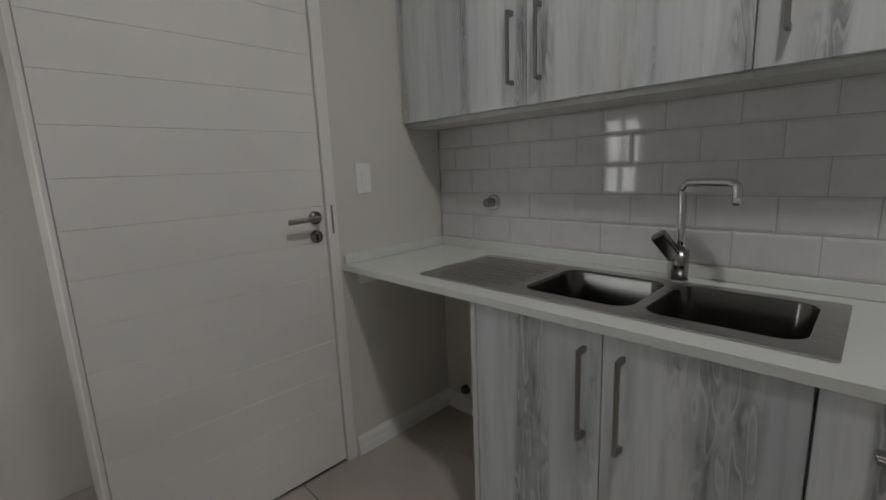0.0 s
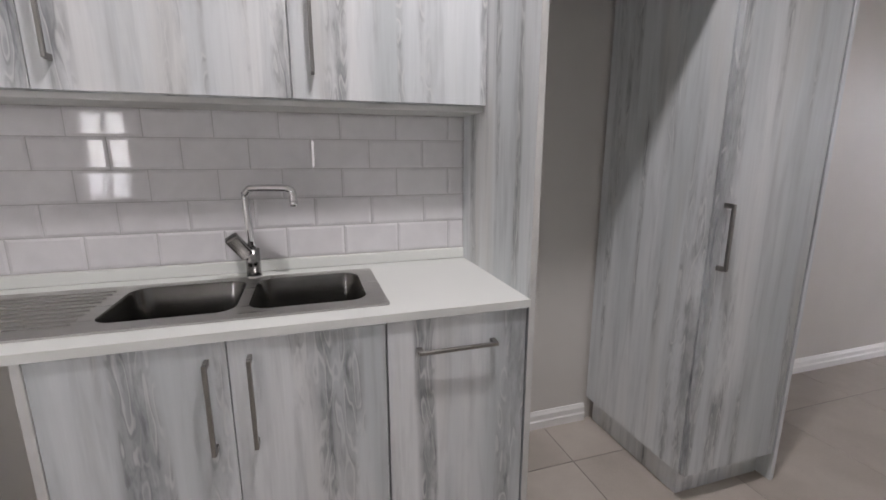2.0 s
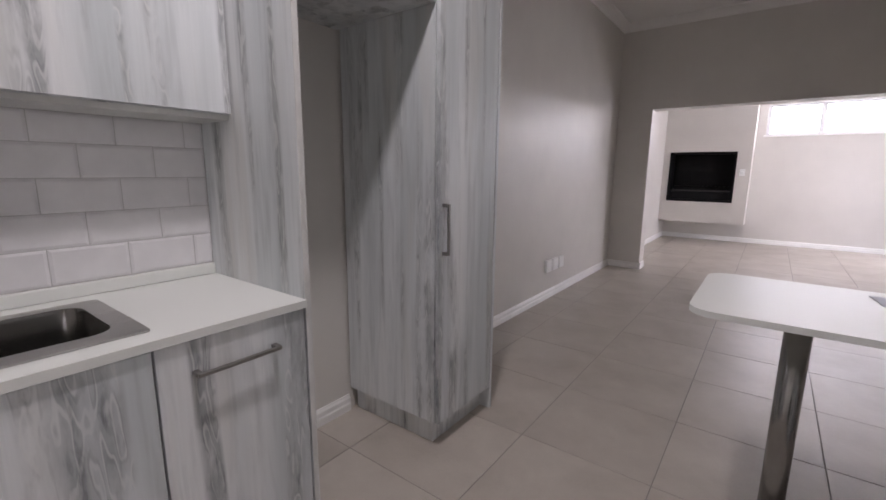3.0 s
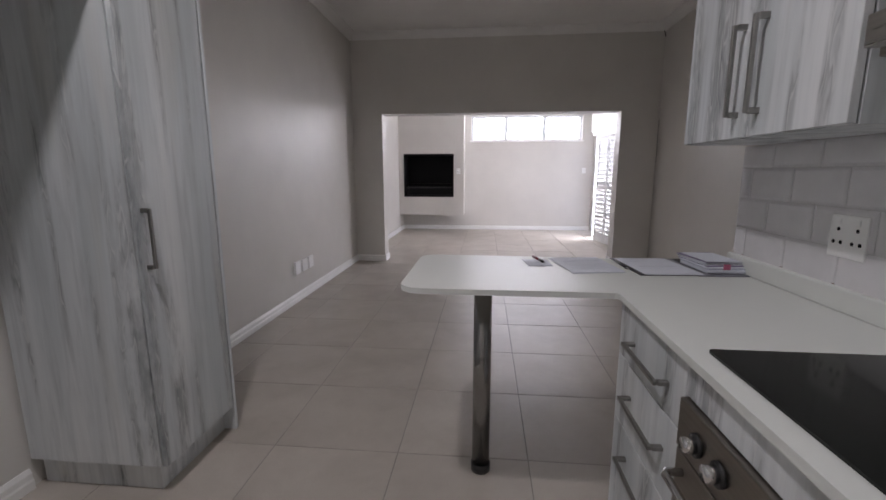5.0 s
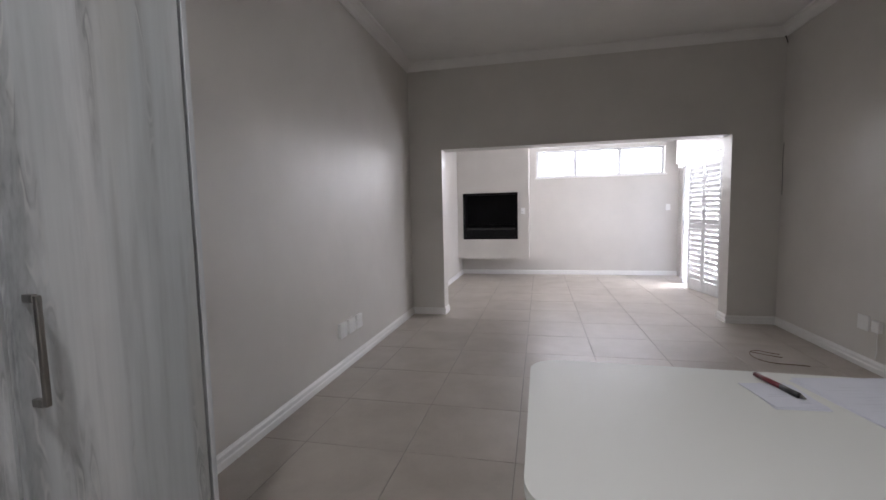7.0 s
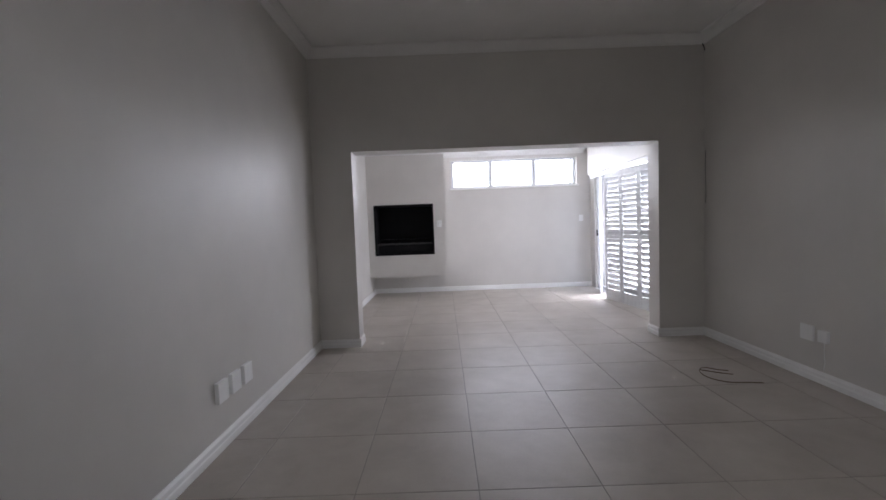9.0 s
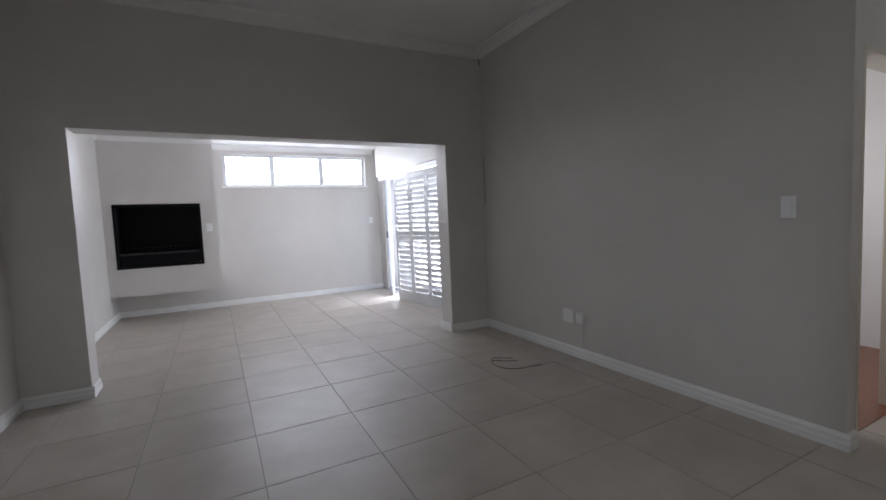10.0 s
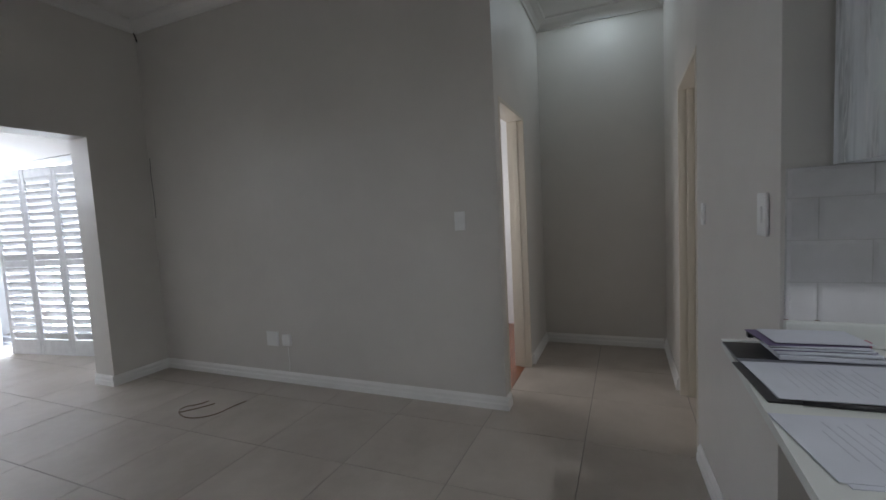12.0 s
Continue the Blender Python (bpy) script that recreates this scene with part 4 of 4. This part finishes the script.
def sheet(parent, x, y, zz, w, h, deg, bars):
    """A sheet of paper with grey bars of print."""
    pg = part("sheet", turned(box((-w / 2, -h / 2, 0), (w / 2, h / 2, 0.0012), 0), x, y, zz, deg), PAPER, parent, "white printed sheet")
    for u, v, bw, bh in bars:
        part("print", turned(box((u - bw / 2, v - bh / 2, 0.0012), (u + bw / 2, v + bh / 2, 0.0015), 0), x, y, zz, deg), INK, pg)


LINES = [(0, 0.085 - 0.016 * i, (0.15, 0.13, 0.16, 0.09)[i % 4], 0.002) for i in range(12)]
ob = thing("printed_form", (-0.34, -1.04, WZ), "white printed forms lying on the breakfast bar", "paper")
sheet(ob, -0.331, -1.036, WZ + 0.0005, 0.20, 0.29, 11, [])
sheet(ob, -0.338, -1.040, WZ + 0.002, 0.208, 0.292, 8, [(-0.072, 0.126, 0.026, 0.018), (0.07, 0.132, 0.03, 0.005), *LINES])
clip = thing("black_clipboard", (-0.60, -1.03, WZ), "black clipboard almost covered by a white form", "clipboard")
part("board", turned(box((-0.114, -0.163, 0), (0.114, 0.155, 0.0035), 0.0015), -0.599, -1.030, WZ + 0.0005, 4), BLACKPL, clip)
sheet(clip, -0.609, -1.022, WZ + 0.0043, 0.214, 0.302, 4, [(-0.075, 0.132, 0.022, 0.010), (0.05, 0.125, 0.05, 0.004), *LINES])
sheet(clip, -0.606, -1.026, WZ + 0.0059, 0.214, 0.296, 5, [(-0.075, 0.13, 0.022, 0.010), *LINES[2:]])
tray = thing("document_wallet", (-0.79, -1.03, WZ), "grey plastic document wallet under a pile of folders", "folder")
part("wallet", turned(box((-0.086, -0.16, 0), (0.092, 0.155, 0.004), 0.0015), -0.788, -1.028, WZ + 0.0005, 2), plain("grey_plastic_wallet", (0.17, 0.17, 0.20), 0.35), tray)
part("flap", turned(box((-0.084, -0.158, 0.0042), (0.05, -0.05, 0.0052), 0), -0.788, -1.028, WZ + 0.0005, 2), BLACKPL, tray, "dark wallet flap")
stack = thing("folder_pile", (-0.81, -1.01, WZ), "untidy pile of folders and papers beside the wall", "folders")
zz = WZ + 0.006
for dx, dy, deg, h, m, lab in ((0, 0, 3, 0.012, PAPER, "thick white papers"), (-0.003, -0.004, 4, 0.0015, PAPERBLUE, "blue-grey divider"), (0.002, -0.006, 2, 0.008, PAPER, "white papers"),
                               (-0.002, -0.016, 6, 0.0025, PURPLE, "violet folder"), (0.003, -0.02, 4, 0.004, PAPER, "white papers"), (-0.003, -0.026, 7, 0.002, BLACKPL, "black plastic cover"),
                               (0.004, -0.024, 3, 0.003, PAPER, "loose white papers"), (0.0, -0.03, 8, 0.002, PURPLE, "violet folder")):
    part("folder", turned(box((-0.070, -0.10, 0), (0.070, 0.10, h), min(h * 0.3, 0.002), segments=1), -0.806 + dx, -1.002 + dy, zz, deg), m, stack, lab)
    zz += h + 0.0004
lift = box((0, -0.095, 0), (0.132, 0.095, 0.0015), 0.0005, segments=1)
bmesh.ops.transform(lift, matrix=pose(-0.872, -1.02, zz, 0, -1.2, 4), verts=lift.verts)
part("cover", lift, PAPER, stack, "half-raised white papers")
part("tab", turned(box((-0.012, 0.099, 0.014), (0.012, 0.104, 0.034), 0.001), -0.806, -1.005, WZ + 0.006, 4), PINK, stack, "pink paper tab")
part("clip", turned(box((-0.074, -0.112, 0.016), (-0.058, -0.098, 0.030), 0.002), -0.806, -1.018, WZ + 0.006, 4), BLACKPL, stack, "black corner clip")
cards = thing("business_card", (-0.155, -1.065, WZ), "small white printed cards on the breakfast bar", "card")
sheet(cards, -0.150, -1.062, WZ + 0.0005, 0.098, 0.125, 4, [(-0.02, 0.045, 0.03, 0.006), (0.01, -0.01, 0.06, 0.003)])
sheet(cards, -0.146, -1.066, WZ + 0.002, 0.095, 0.12, 9, [(-0.02, 0.04, 0.02, 0.006), (0.0, 0.01, 0.06, 0.002), (0.0, 0.0, 0.05, 0.002)])
pen = thing("ballpoint_pen", (-0.16, -1.1, WZ), "dark red ballpoint pen lying on a card", "pen")
a, b = Vector((-0.142, -1.165, WZ + 0.0088)), Vector((-0.175, -1.035, WZ + 0.0088))
part("barrel", cyl(a, a + (b - a) * 0.55, 0.0055, n=14), RED, pen, smooth=True)
part("grip", cyl(a + (b - a) * 0.55, a + (b - a) * 0.88, 0.0058, n=14), BLACKPL, pen, "dark rubber grip", True)
part("tip", cyl(a + (b - a) * 0.88, b, 0.005, r2=0.0012, n=14), CHROMEDARK, pen, "metal pen tip", True)
pen = thing("black_pen", (-0.489, -1.03, WZ), "slim black pen lying along the clipboard", "pen")
part("barrel", cyl((-0.478, -1.13, WZ + 0.0055), (-0.481, -0.965, WZ + 0.0055), 0.0045, n=12), BLACKPL, pen, smooth=True)
part("tip", cyl((-0.481, -0.965, WZ + 0.0055), (-0.4815, -0.945, WZ + 0.0055), 0.0045, r2=0.001, n=12), CHROME, pen, smooth=True)

# ---- ceiling lamps ----
for x, y, h in ((0.76, 0.2, CH), (-3.35, -1.6, CC)):
    ob = thing("ceiling_light", (x, y, h), "small round recessed ceiling light", "ceiling light", "ceiling lights")
    ring = [[(x + r * math.cos(a * math.pi / 16), y + r * math.sin(a * math.pi / 16)) for a in range(32)] for r in (0.075, 0.055)]
    part("ring", plate(ring[0], [ring[1]], h - 0.008, h + 0.001), TRIM, ob)
    part("diffuser", plate([(x + 0.054 * math.cos(a * math.pi / 16), y + 0.054 * math.sin(a * math.pi / 16)) for a in range(32)], [], h - 0.004, h + 0.001), GLOW, ob, "lit diffuser")


# ---- tiles ----
def metro(tiles, parent, x, s, cz):
    """Bevelled wall tiles on a wall x = const facing s. tiles: (y0, y1, z0, z1)."""
    made = {}
    for y0, y1, z0, z1 in tiles:
        w, h = round(y1 - y0, 4), round(z1 - z0, 4)
        if (w, h) not in made:
            bm, g, bv, d = bmesh.new(), 0.0013, 0.010, 0.004
            bv2 = min(bv, w * 0.3)
            lo = [(0, -w / 2 + g, -h / 2 + g), (0, w / 2 - g, -h / 2 + g), (0, w / 2 - g, h / 2 - g), (0, -w / 2 + g, h / 2 - g)]
            hi = [(s * d, -w / 2 + bv2, -h / 2 + bv), (s * d, w / 2 - bv2, -h / 2 + bv), (s * d, w / 2 - bv2, h / 2 - bv), (s * d, -w / 2 + bv2, h / 2 - bv)]
            mid = [(s * 0.0015, p[1], p[2]) for p in lo]
            rings = [[bm.verts.new(p) for p in r] for r in (lo, mid, hi)]
            for a, b in zip(rings, rings[1:]):
                for i in range(4):
                    bm.faces.new((a[i], a[(i + 1) % 4], b[(i + 1) % 4], b[i]))
            bm.faces.new(rings[-1])
            made[w, h] = mesh_of("tile", bm, WALLTILE)
        ob = new("tile", made[w, h])
        ob.parent = parent
        ob.location = Vector((x + s * random.uniform(0.0, 0.0004), (y0 + y1) / 2, (z0 + z1) / 2)) - AT[parent.name]
        ob.rotation_euler = (0, random.uniform(-0.004, 0.004), random.uniform(-0.004, 0.004))


def rows_of_tiles(y_lo, y_hi, zs, joint_a, joint_b, pitch):
    out = []
    for i, (z0, z1) in enumerate(zip(zs, zs[1:])):
        y = (joint_a, joint_b)[i % 2]
        y -= pitch * math.ceil((y - y_lo) / pitch)
        while y < y_hi:
            a, b = max(y, y_lo), min(y + pitch, y_hi)
            if b - a > 0.012:
                out.append((a, b, z0, z1))
            y += pitch
    return out


sp = single("splashback", box((XS - 0.0025, -0.029, 0.9385), (XS - 0.0003, YN - 0.0005, 1.4635)), WGROUT, "white bevelled metro tile splashback behind the sink", "splashback", kind="structure")
metro(rows_of_tiles(-0.029, YN - 0.001, [0.939, 1.054, 1.161, 1.267, 1.372, 1.4635], 0.247, 0.351, 0.210), sp, XS - 0.0025, -1, 0)
sp = single("splashback_hob", box((XK + 0.0003, -1.04, WZ + 0.001), (XK + 0.0105, 1.2, 1.381)), HGROUT, "white bevelled metro tile splashback behind the hob", "splashback", kind="structure")
metro(rows_of_tiles(-1.04, 1.19, [0.970, 1.082, 1.192, 1.302, 1.381], -0.755, -0.646, 0.2175), sp, XK + 0.0105, 1, 0)

TP, GX, GY = 0.6, 0.46, -1.06
made = {}
areas = [(XW, XE, YS, YCS), (XK, XE, YCS, YN), (XK, 0.5, YN, YA), (OX0, OX1, YS - PT, YS), (XFW, XE, YF, YS - PT), (XC, XK, YCS, YC + 0.1)]


def floor_tile(x0, x1, y0, y1):
    key = (round(x1 - x0, 3), round(y1 - y0, 3))
    if key[0] < 0.02 or key[1] < 0.02:
        return
    if key not in made:
        w, h = key
        made[key] = mesh_of("tile", box((-w / 2 + 0.0022, -h / 2 + 0.0022, -0.006), (w / 2 - 0.0022, h / 2 - 0.0022, 0.0), 0.0012, segments=1), FLOORTILE)
    ob = new("tile", made[key])
    ob.parent = floor
    ob.location = ((x0 + x1) / 2, (y0 + y1) / 2, random.uniform(-0.0004, 0.0002))


i = math.floor((XC - GX) / TP)
while GX + i * TP < XE:
    j = math.floor((YF - GY) / TP)
    while GY + j * TP < YA:
        x0, x1, y0, y1 = max(XC, GX + i * TP), min(XE, GX + i * TP + TP), max(YF, GY + j * TP), min(YA, GY + j * TP + TP)
        if any(x0 < c1 and x1 > c0 and y0 < d1 and y1 > d0 for c0, c1, d0, d1 in areas):
            floor_tile(x0, x1, y0, y1)
        j += 1
    i += 1
